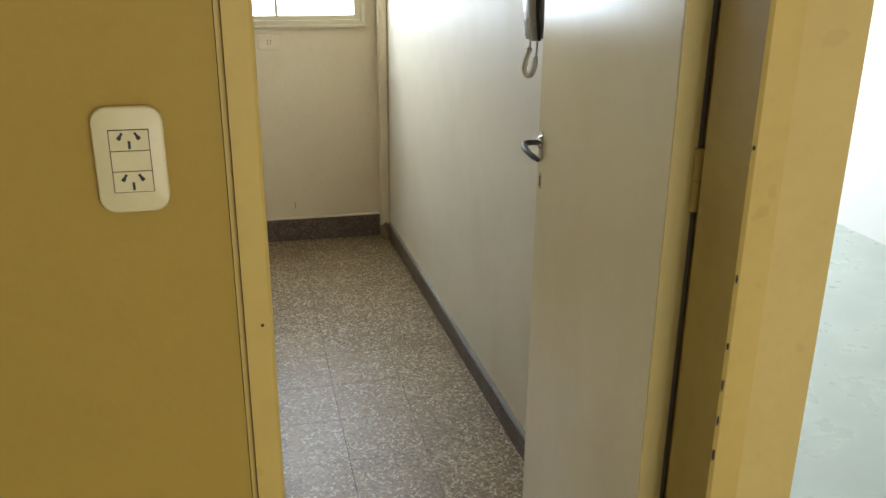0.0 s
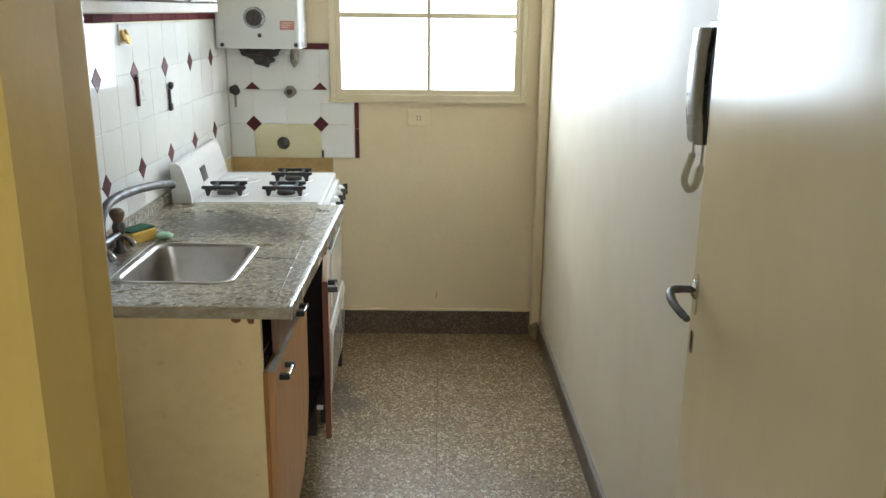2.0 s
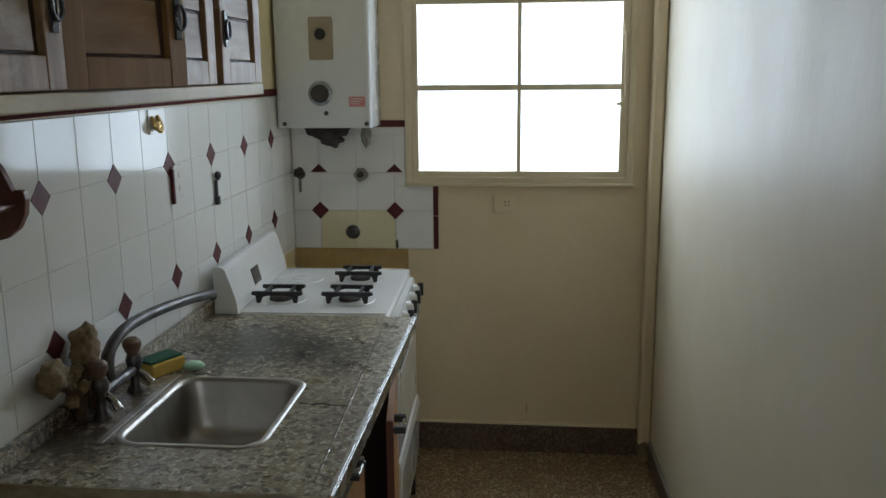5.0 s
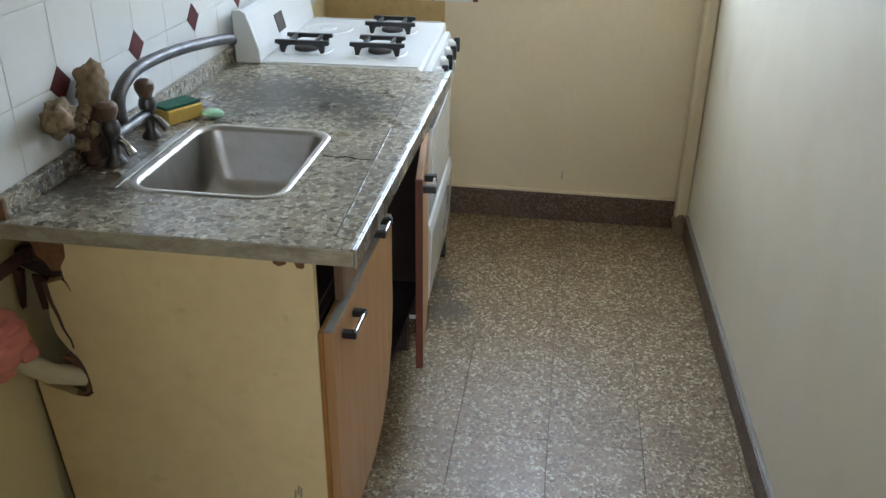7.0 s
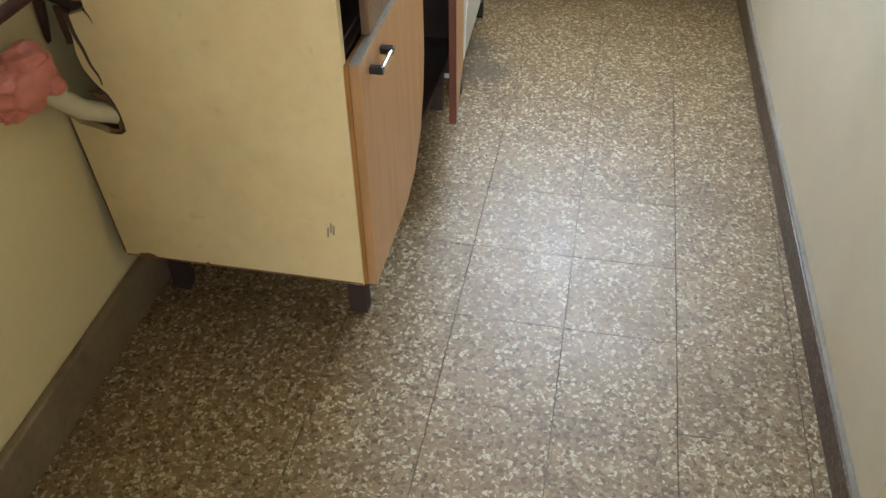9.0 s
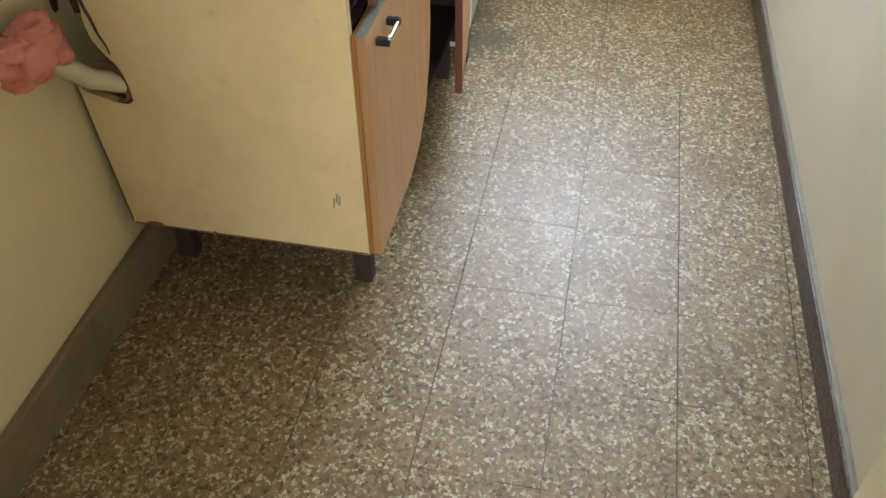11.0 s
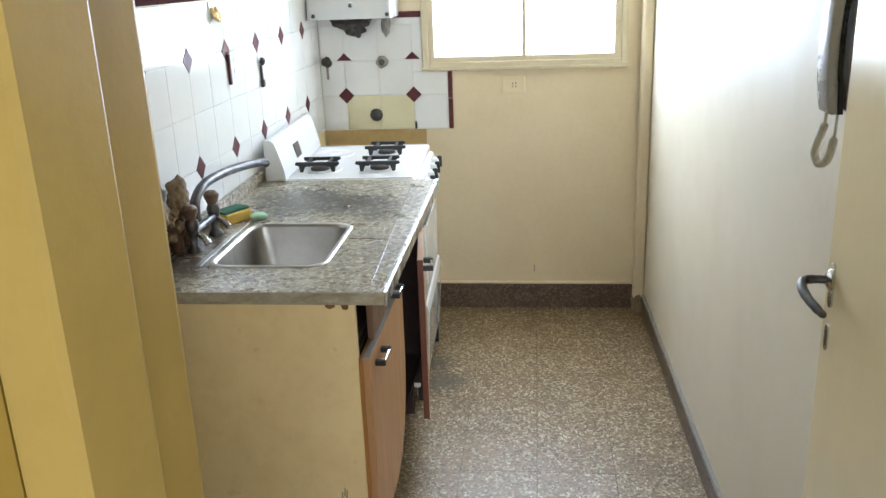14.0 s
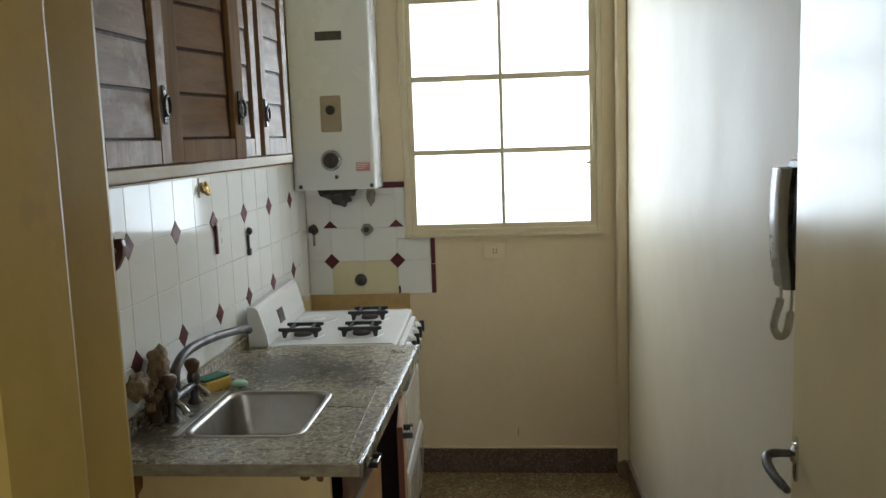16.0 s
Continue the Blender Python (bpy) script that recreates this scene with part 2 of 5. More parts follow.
M_COUNTER = chips("stone_laminate", (0.19, 0.162, 0.112), [(0.42, 0.375, 0.275), (0.27, 0.228, 0.155), (0.56, 0.52, 0.415), (0.085, 0.067, 0.048), (0.36, 0.305, 0.21), (0.30, 0.236, 0.15), (0.48, 0.43, 0.325), (0.19, 0.155, 0.108)], 96, 0.25, 0.02, relief=0.35, stain=(0.11, 0.09, 0.062), warp=0.7, stain_fac=0.45, patches=(((-0.06, 0.26, 0.03), 0.38, (0.026, 0.026, 0.025)), ((0.10, 0.24, 0.03), 0.26, (0.034, 0.031, 0.027)), ((0.18, 0.12, 0.03), 0.14, (0.06, 0.05, 0.038)), ((-0.25, -0.36, 0.03), 0.18, (0.055, 0.044, 0.034)), ((-0.26, -0.20, 0.03), 0.26, (0.065, 0.038, 0.020))))
M_COUNTER_EDGE = surface("laminate_edge", (0.43, 0.39, 0.30), (0.17, 0.13, 0.075), 0.4, big=16, fine=90, amount=0.9, relief=0.1, stretch=(1, 1, 2.5), speck=0.35)
M_ALU = surface("aluminium_strip", (0.55, 0.55, 0.54), (0.35, 0.34, 0.32), 0.32, metal=0.9, big=15, fine=150, amount=0.4, relief=0.1)
M_PANEL = surface("cream_cabinet_panel", (0.78, 0.63, 0.345), (0.57, 0.41, 0.19), 0.45, big=4.5, fine=30, amount=0.45, relief=0.1, speck=0.12)
M_BOARD = surface("broken_chipboard", (0.23, 0.11, 0.045), (0.06, 0.028, 0.013), 0.9, big=20, fine=140, amount=0.7, relief=0.8)
M_DOORWOOD = timber("brown_laminate", (0.43, 0.240, 0.105), (0.385, 0.208, 0.088), 0.42, pore=0.06)
M_DOOREDGE = timber("orange_lipping", (0.40, 0.19, 0.045), (0.26, 0.11, 0.022), 0.45)
M_REDEDGE = timber("red_brown_lipping", (0.20, 0.062, 0.030), (0.11, 0.032, 0.018), 0.45)
M_DRAWER = timber("drawer_laminate", (0.21, 0.125, 0.075), (0.15, 0.085, 0.05), 0.3, coat=0.2, pore=0.1)
# near-black: the shade inside and under the sink cabinet is in this colour
M_DARKIN = surface("shaded_cabinet_inside", (0.045, 0.026, 0.019), (0.02, 0.012, 0.01), 0.8, big=6)
M_CHROME = surface("worn_chrome", (0.72, 0.71, 0.69), (0.32, 0.28, 0.23), 0.16, metal=1.0, big=30, fine=200, amount=0.5, relief=0.05)
M_TAP = surface("tarnished_chrome", (0.135, 0.13, 0.128), (0.05, 0.043, 0.04), 0.44, metal=0.9, big=25, fine=160, amount=0.7, relief=0.15)
M_STEEL = surface("stainless_steel", (0.50, 0.48, 0.455), (0.32, 0.28, 0.225), 0.40, metal=1.0, big=9, fine=180, amount=0.55, relief=0.04, stretch=(1, 4, 1))
M_BLACK = surface("black_plastic", (0.018, 0.017, 0.017), (0.03, 0.028, 0.026), 0.35, big=20)
M_IRON = surface("cast_iron", (0.022, 0.021, 0.021), (0.045, 0.035, 0.028), 0.6, big=30, fine=180, relief=0.4)
M_ENAMEL = surface("white_stove_enamel", (0.80, 0.80, 0.79), (0.62, 0.58, 0.50), 0.18, big=5, fine=60, amount=0.25, relief=0.03, coat=0.4)
M_HEATER = surface("heater_white_enamel", (0.70, 0.71, 0.70), (0.58, 0.57, 0.53), 0.3, big=3, fine=50, amount=0.3, relief=0.03, coat=0.2)
M_HEATPLATE = surface("tan_plate", (0.34, 0.28, 0.20), (0.22, 0.17, 0.11), 0.4, big=20)
M_GREYBAND = surface("blue_grey_band", (0.36, 0.40, 0.42), (0.24, 0.26, 0.27), 0.35, metal=0.4, big=12, fine=120, amount=0.4, relief=0.05)
M_PINK = surface("red_label", (0.56, 0.22, 0.22), (0.45, 0.16, 0.16), 0.5, big=40)
M_WINFRAME = surface("window_enamel", (0.66, 0.575, 0.39), (0.48, 0.39, 0.23), 0.45, big=5, fine=60, amount=0.45, relief=0.2)
M_CABWOOD = timber("pale_stained_pine", (0.33, 0.195, 0.092), (0.19, 0.104, 0.046), 0.42, pore=0.35, bleach=(0.56, 0.47, 0.33))
M_CABSLAT = timber("weathered_pine_board", (0.29, 0.170, 0.082), (0.165, 0.088, 0.040), 0.44, stretch=(12, 1.3, 12), pore=0.35, bleach=(0.46, 0.39, 0.28))
# same pine for the ajar door, its shade put into a browner tone
M_CABSHADE = timber("shaded_brown_pine", (0.33, 0.190, 0.076), (0.22, 0.115, 0.042), 0.5, pore=0.3)
M_CABSHADESLAT = timber("shaded_brown_board", (0.30, 0.165, 0.066), (0.20, 0.102, 0.038), 0.5, stretch=(12, 1.3, 12), pore=0.3)
# dark tone for shade in the wall cabinet's grooves, and for splinters
M_CABDARK = timber("shade_and_splinter_wood", (0.085, 0.040, 0.026), (0.04, 0.018, 0.013), 0.5)
M_SHELF = surface("cream_shelf_edge", (0.55, 0.46, 0.29), (0.36, 0.27, 0.14), 0.55, big=6, fine=60, amount=0.4)
M_SOCKET = surface("ivory_plastic", (0.53, 0.44, 0.235), (0.43, 0.34, 0.16), 0.4, big=15, amount=0.3)
M_SLOT = surface("socket_slot", (0.02, 0.016, 0.012), (0.03, 0.02, 0.015), 0.7)
M_PHONE = surface("grey_phone_plastic", (0.40, 0.39, 0.385), (0.30, 0.29, 0.28), 0.28, big=12, amount=0.25, coat=0.2)
M_PHONEDARK = surface("dark_phone_plastic", (0.10, 0.085, 0.075), (0.05, 0.04, 0.038), 0.4, big=12)
M_PHONECRADLE = surface("grey_brown_phone_plastic", (0.24, 0.21, 0.185), (0.16, 0.14, 0.12), 0.4, big=12, amount=0.3)
M_CORD = surface("pale_cord", (0.70, 0.66, 0.56), (0.50, 0.46, 0.37), 0.5, big=30)
M_RUST = surface("rusty_pipe", (0.105, 0.048, 0.045), (0.04, 0.024, 0.023), 0.55, metal=0.3, big=25, fine=160, amount=0.8, relief=0.5)
M_COPPER = surface("copper_cap", (0.33, 0.095, 0.06), (0.15, 0.045, 0.03), 0.4, metal=0.5, big=40)
M_PINKBAG = surface("coral_plastic_bag", (0.66, 0.225, 0.17), (0.47, 0.13, 0.10), 0.42, big=14, fine=45, amount=0.5, relief=0.4)
M_PVC = surface("pale_plastic_pipe", (0.66, 0.60, 0.42), (0.48, 0.40, 0.24), 0.4, big=12)
M_STONE = surface("brown_root", (0.27, 0.19, 0.10), (0.10, 0.065, 0.035), 0.85, big=30, fine=90, amount=0.9, relief=1.0)
M_ROOTSTEM = surface("dark_root_stem", (0.12, 0.062, 0.032), (0.045, 0.026, 0.016), 0.85, big=30, fine=90, amount=0.9, relief=1.0)
M_KNOB = surface("brown_corroded_knob", (0.19, 0.115, 0.068), (0.06, 0.036, 0.024), 0.5, big=30, fine=120, amount=0.8, relief=0.5)
M_SPONGEY = surface("yellow_sponge", (0.70, 0.48, 0.10), (0.50, 0.32, 0.05), 0.95, big=60, fine=300, amount=0.5, relief=0.9)
M_SPONGEG = surface("green_scourer", (0.030, 0.13, 0.075), (0.015, 0.07, 0.04), 0.95, big=60, fine=400, amount=0.6, relief=0.9)
M_SOAP = surface("mint_soap", (0.44, 0.72, 0.50), (0.36, 0.60, 0.42), 0.35, big=40, amount=0.2)
M_HEART = timber("red_brown_board", (0.17, 0.058, 0.034), (0.10, 0.03, 0.02), 0.35, coat=0.3)
M_BRASS = surface("brass_hook", (0.58, 0.42, 0.17), (0.35, 0.22, 0.07), 0.35, metal=0.8, big=40)
M_PLUG = surface("grey_putty", (0.30, 0.28, 0.24), (0.16, 0.14, 0.11), 0.8, big=40, fine=140, relief=0.6)
M_SOOT = surface("sooty_metal", (0.085, 0.075, 0.068), (0.03, 0.026, 0.024), 0.7, metal=0.3, big=30, relief=0.5)
M_FLAKE = surface("bare_tan_plaster", (0.50, 0.40, 0.24), (0.38, 0.28, 0.15), 0.85, big=20, fine=120, amount=0.6, relief=0.6)
M_OCHRE = surface("ochre_bare_plaster", (0.52, 0.36, 0.14), (0.36, 0.22, 0.07), 0.7, big=9, fine=60, amount=0.6, relief=0.4)


def glass_mat():
    m, nt, b = node_mat("window_glass")
    b.inputs["Base Color"].default_value = (0.97, 0.98, 0.98, 1)
    b.inputs["Transmission Weight"].default_value = 1.0
    b.inputs["Roughness"].default_value = 0.0
    b.inputs["IOR"].default_value = 1.45
    return m


M_GLASS = glass_mat()


# ---- building helpers ----
def thing(name, at, label="", category="", group="", kind=""):
    ob = new(name)
    ob.empty_display_size = 0.05
    ob.location = at
    return tagged(ob, label, category, group, kind)


def part(name, bm, material, parent=None, label="", kind=""):
    """Links a bmesh, given in world places, as one mesh object; a child keeps its thing's own origin."""
    root = parent
    while root is not None and root.parent is not None:
        root = root.parent
    if root is not None:
        bmesh.ops.translate(bm, verts=bm.verts, vec=-Vector(root.location))
    me = bpy.data.meshes.new(name)
    bm.normal_update()
    bm.to_mesh(me)
    bm.free()
    me.materials.append(material)
    ob = new(name, me)
    ob.parent = parent
    if label:
        ob["label"] = label
    if kind:
        ob["kind"] = kind
    return ob


def box(x0, x1, y0, y1, z0, z1, bevel=0.0, seg=2, bm=None):
    own = bmesh.new()
    bmesh.ops.create_cube(own, size=1.0)
    bmesh.ops.scale(own, verts=own.verts, vec=(x1 - x0, y1 - y0, z1 - z0))
    bmesh.ops.translate(own, verts=own.verts, vec=((x0 + x1) / 2, (y0 + y1) / 2, (z0 + z1) / 2))
    if bevel:
        bmesh.ops.bevel(own, geom=own.edges[:], offset=bevel, segments=seg, profile=0.5, affect="EDGES")
    return own if bm is None else join(bm, own)


def join(bm, other):
    me = bpy.data.meshes.new("join")
    other.to_mesh(me)
    other.free()
    bm.from_mesh(me)
    bpy.data.meshes.remove(me)
    return bm


def boxes(*rows):
    bm = bmesh.new()
    for r in rows:
        box(*r, bm=bm)
    return bm


def smooth(ob, angle=40):
    for p in ob.data.polygons:
        p.use_smooth = True
    try:
        ob.data.set_sharp_from_angle(angle=radians(angle))
    except AttributeError:
        pass
    return ob


def tube(path, r, sides=12, closed=False, bm=None):
    """A round bar along a path; r is one radius or one for each point."""
    bm = bm or bmesh.new()
    pts = [Vector(p) for p in path]
    rs = r if isinstance(r, (list, tuple)) else [r] * len(pts)
    rings, up = [], None
    for i, p in enumerate(pts):
        a = pts[i - 1] if (i or closed) else p
        b = pts[(i + 1) % len(pts)] if (i < len(pts) - 1 or closed) else p
        d = (b - a).normalized()
        if up is None:
            up = d.orthogonal().normalized()
        up = (up - d * up.dot(d)).normalized()
        side = d.cross(up)
        rings.append([bm.verts.new(p + rs[i] * (math.cos(k * math.tau / sides) * up + math.sin(k * math.tau / sides) * side)) for k in range(sides)])
    n = len(rings)
    for i in range(n if closed else n - 1):
        a, b = rings[i], rings[(i + 1) % n]
        for k in range(sides):
            bm.faces.new((a[k], a[(k + 1) % sides], b[(k + 1) % sides], b[k]))
    if not closed:
        bm.faces.new(rings[0][::-1])
        bm.faces.new(rings[-1])
    bmesh.ops.recalc_face_normals(bm, faces=bm.faces[:])
    return bm


def arc(points, steps=8):
    """A smooth line through the points (Catmull-Rom)."""
    p = [Vector(q) for q in points]
    p = [2 * p[0] - p[1]] + p + [2 * p[-1] - p[-2]]
    out = []
    for i in range(1, len(p) - 2):
        for s in range(steps):
            t = s / steps
            out.append(0.5 * (2 * p[i] + (p[i + 1] - p[i - 1]) * t + (2 * p[i - 1] - 5 * p[i] + 4 * p[i + 1] - p[i + 2]) * t * t + (3 * p[i] - p[i - 1] - 3 * p[i + 1] + p[i + 2]) * t ** 3))
    return out + [p[-2]]


def turned(profile, at, axis=(0, 0, 1), sides=20, bm=None):
    """A turned body: profile rows of (radius, height) along axis from at."""
    bm = bm or bmesh.new()
    d = Vector(axis).normalized()
    u = d.orthogonal().normalized()
    w = d.cross(u)
    rings = []
    for r, h in profile:
        rings.append([bm.verts.new(Vector(at) + d * h + max(r, 0.0003) * (math.cos(k * math.tau / sides) * u + math.sin(k * math.tau / sides) * w)) for k in range(sides)])
    for a, b in zip(rings, rings[1:]):
        for k in range(sides):
            bm.faces.new((a[k], a[(k + 1) % sides], b[(k + 1) % sides], b[k]))
    bm.faces.new(rings[0][::-1])
    bm.faces.new(rings[-1])
    bmesh.ops.recalc_face_normals(bm, faces=bm.faces[:])
    return bm


def prism(outline, axis, lo, hi, bevel=0.0):
    """An outline of two coordinates, drawn out along the third axis from lo to hi."""
    bm = bmesh.new()

    def place(p, h):
        return {"x": (h, p[0], p[1]), "y": (p[0], h, p[1]), "z": (p[0], p[1], h)}[axis]

    a = [bm.verts.new(place(p, lo)) for p in outline]
    b = [bm.verts.new(place(p, hi)) for p in outline]
    n = len(outline)
    bm.faces.new(a)
    bm.faces.new(b[::-1])
    for k in range(n):
        bm.faces.new((a[k], b[k], b[(k + 1) % n], a[(k + 1) % n]))
    bmesh.ops.recalc_face_normals(bm, faces=bm.faces[:])
    if bevel:
        bmesh.ops.bevel(bm, geom=bm.edges[:], offset=bevel, segments=2, profile=0.5, affect="EDGES")
    return bm


def round_rect(x0, x1, y0, y1, r, n=6):
    out = []
    for cx, cy, a in ((x1 - r, y1 - r, 0), (x0 + r, y1 - r, 90), (x0 + r, y0 + r, 180), (x1 - r, y0 + r, 270)):
        for k in range(n + 1):
            t = radians(a + 90 * k / n)
            out.append((cx + r * math.cos(t), cy + r * math.sin(t)))
    return out


def lump(at, size, seed, rough=0.35, subdiv=3):
    """An uneven knob."""
    bm = bmesh.new()
    bmesh.ops.create_icosphere(bm, subdivisions=subdiv, radius=1.0)
    for v in bm.verts:
        k = 1 + rough * noise.noise(v.co * 1.6 + Vector((seed, 0, 0))) + 0.5 * rough * noise.noise(v.co * 4.1 + Vector((0, seed, 0)))
        v.co = Vector((v.co.x * size[0], v.co.y * size[1], v.co.z * size[2])) * k + Vector(at)
    return bm


def turn_about(bm, centre, degrees, axis="Z"):
    bmesh.ops.rotate(bm, verts=bm.verts, cent=centre, matrix=Matrix.Rotation(radians(degrees), 3, axis))
    return bm


# ---- setting: floors, walls, ceiling ----
def setting(name, bm, material, label):
    return tagged(part(name, bm, material), label, kind="structure")


FLOOR = setting("floor", boxes((-0.16, 1.56, 0.52, 4.15, -0.12, -0.003)), M_JOINT, "brown and cream speckled terrazzo tile floor, worn and slightly shiny")
setting("floor_living", boxes((-1.2, 4.2, -3.4, 0.5195, -0.12, 0.0), (1.565, 4.2, 0.519, 5.35, -0.12, 0.0)), M_PALEFLOOR, "pale greenish smooth floor of the next room")
WALL_LEFT = setting("wall_left", boxes((-0.16, -0.006, 0.714, 4.0, 0, 2.6)), M_LEFT, "cream painted wall, tiled white above the worktop")
WALL_FAR = setting("wall_far", boxes((-0.16, 0.467, 4.004, 4.16, 0, 2.6), (1.363, 1.56, 4.004, 4.16, 0, 2.6), (0.467, 1.363, 4.004, 4.16, 0, 1.141), (0.467, 1.363, 4.004, 4.16, 2.27, 2.6)), M_FAR, "cream painted end wall with a window")
def right_face(y):
    """The right wall stands a little out of square."""
    return 1.518 - 0.0216 * (y - 1.75)


def right_strip(depth, y0, y1, z0, z1, back=0.0):
    """A strip that lies along the right wall and stands out from it by depth."""
    return prism([(right_face(y0) - depth, y0), (right_face(y0) + back, y0), (right_face(y1) + back, y1), (right_face(y1) - depth, y1)], "z", z0, z1, 0.003 if depth else 0.0)


setting("wall_right", prism([(right_face(0.665), 0.665), (1.556, 0.665), (1.556, 4.0), (right_face(4.0), 4.0)], "z", 0, 2.6), M_RIGHT, "white enamel painted wall with brushed gloss streaks")
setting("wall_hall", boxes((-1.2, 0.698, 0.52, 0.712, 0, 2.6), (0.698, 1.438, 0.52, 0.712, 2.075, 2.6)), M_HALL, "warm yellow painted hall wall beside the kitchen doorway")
setting("wall_pier", boxes((1.438, 1.543, 0.52, 0.6645, 0, 2.6)), M_PIER, "yellow painted wall end beside the doorway, chipped at the edge")
setting("wall_room_side", boxes((1.557, 1.565, 0.62, 4.15, 0, 2.6), (1.5, 1.565, 4.165, 5.2, 0, 2.6)), M_WHITEWALL, "white painted wall of the next room")
setting("wall_room_east", boxes((4.09, 4.2, -3.4, 5.35, 0, 2.6)), M_WHITEWALL, "white painted wall of the next room")
setting("wall_room_far", boxes((1.5, 2.1, 5.2, 5.35, 0, 2.6), (3.7, 4.09, 5.2, 5.35, 0, 2.6), (2.1, 3.7, 5.2, 5.35, 0, 0.8), (2.1, 3.7, 5.2, 5.35, 2.2, 2.6)), M_WHITEWALL, "white painted wall with a window opening")
# never in view; its opening is made up for the hall fill lamp
setting("wall_living_back", boxes((-1.2, 0.9, -3.4, -3.25, 0, 2.6), (3.1, 4.09, -3.4, -3.25, 0, 2.6), (0.9, 3.1, -3.4, -3.25, 0, 0.2), (0.9, 3.1, -3.4, -3.25, 2.3, 2.6)), M_WHITEWALL, "unseen white wall with an added opening for the hall light")
setting("wall_living_west", boxes((-1.32, -1.2, -3.4, 0.66, 0, 2.6)), M_WHITEWALL, "white painted wall")
setting("ceiling", boxes((-1.32, 4.2, -3.4, 4.16, 2.6, 2.7), (1.5, 4.2, 4.16, 5.35, 2.6, 2.7)), M_CEIL, "off-white painted plaster ceiling")

# skirtings of dark terrazzo, each with a dusty rounded top
setting("baseboard_far", box(0.0, 1.420, 3.988, 4.004, 0, 0.122, 0.004), M_BASE, "dark brown terrazzo skirting along the end wall")
setting("trim_far_skirting", box(0.0, 1.418, 3.984, 4.003, 0.122, 0.132, 0.003), M_FAR, "cream paint line over the skirting")
setting("baseboard_right", right_strip(0.015, 0.72, 3.93, 0, 0.080), M_BASE, "dark brown terrazzo skirting along the white wall")
setting("trim_right_skirting", right_strip(0.013, 0.72, 3.93, 0.0802, 0.090), M_PLUG, "grey dusty plaster line over the skirting")
setting("baseboard_left", box(-0.006, 0.016, 0.67, 3.98, 0, 0.125, 0.006), M_BASE_WORN, "worn tan-brown skirting along the cream wall")

# the kitchen door's steel frame
frame_door = thing("door_frame", (1.07, 0.58, 0), "yellow enamelled steel door frame with worn edges", "door frame", kind="structure")
part("jamb", prism([(0.707, 0.512), (0.737, 0.511), (0.741, 0.515), (0.743, 0.584), (0.740, 0.591), (0.714, 0.600), (0.709, 0.606), (0.7125, 0.700), (0.711, 0.706), (0.704, 0.716), (0.699, 0.717), (0.699, 0.5205), (0.707, 0.5205)], "z", 0.0, 2.075), M_FRAME, frame_door)
part("jamb", prism([(1.438, 0.512), (1.392, 0.511), (1.387, 0.516), (1.391, 0.640), (1.397, 0.646), (1.426, 0.648), (1.430, 0.716), (1.4379, 0.716)], "z", 0.0, 2.075), M_FRAME, frame_door)
part("head", boxes((0.752, 1.387, 0.513, 0.66, 2.035, 2.075)), M_FRAME, frame_door)

# the door leaf, open against the right wall
LEAF_AT = Vector((1.364, 0.69, 0))
door = thing("door_1", LEAF_AT, "white enamelled kitchen door standing open against the wall", "door", kind="structure")


def leaf_part(name, bm, material, parent, label=""):
    """Parts of the leaf are laid out with the hinge edge at the origin and swung by the opening angle."""
    bmesh.ops.rotate(bm, verts=bm.verts, cent=(0, 0, 0), matrix=Matrix.Rotation(radians(-4.5), 3, "Z"))
    bmesh.ops.translate(bm, verts=bm.verts, vec=LEAF_AT)
    return part(name, bm, material, parent, label)


leaf = leaf_part("leaf", box(0, 0.043, 0.003, 0.782, 0.008, 2.03, 0.003), M_LEAF, door)
leaf_part("edge_strip", box(0.001, 0.042, 0.0, 0.0032, 0.008, 2.03), M_HINGE_EDGE, door, "yellow painted hinge edge, lightened as if lit from the hall")
plate = leaf_part("lock_plate", prism(round_rect(0.7350, 0.7590, 1.040, 1.112, 0.011), "x", -0.003, 0.0), M_CHROME, door, "oval chrome handle plate")
lever = leaf_part("door_handle", tube(arc([(0.0, 0.7470, 1.085), (-0.030, 0.7470, 1.085), (-0.043, 0.7420, 1.084), (-0.049, 0.7250, 1.080), (-0.047, 0.6950, 1.074), (-0.040, 0.6650, 1.069), (-0.034, 0.6450, 1.066)], 6), [0.0065] * 6 + [0.007] * 6 + [0.0075] * 12 + [0.007] * 8 + [0.006] * 4 + [0.004], 12), M_TAP, door, "curved tarnished chrome lever handle")
smooth(lever)
smooth(leaf_part("rose", turned([(0.001, 0), (0.016, 0), (0.017, 0.004), (0.011, 0.008), (0.001, 0.009)], (-0.002, 0.7470, 1.085), (-1, 0, 0)), M_CHROME, door))
key_plate = leaf_part("key_plate", prism(round_rect(0.7375, 0.7565, 0.968, 1.010, 0.009), "x", -0.0022, 0.0), M_CHROME, door, "small oval chrome keyhole plate")
leaf_part("keyhole", prism(round_rect(0.7440, 0.7500, 0.976, 1.002, 0.003, 3), "x", -0.0028, -0.002), M_SLOT, key_plate)
for z in (0.25, 1.19, 1.85):
    smooth(leaf_part("hinge", turned([(0.001, -0.05), (0.008, -0.05), (0.008, -0.002), (0.0065, 0), (0.008, 0.002), (0.008, 0.05), (0.001, 0.05)], (0.044, -0.006, z)), M_FRAME, door, "yellow painted steel hinge"))

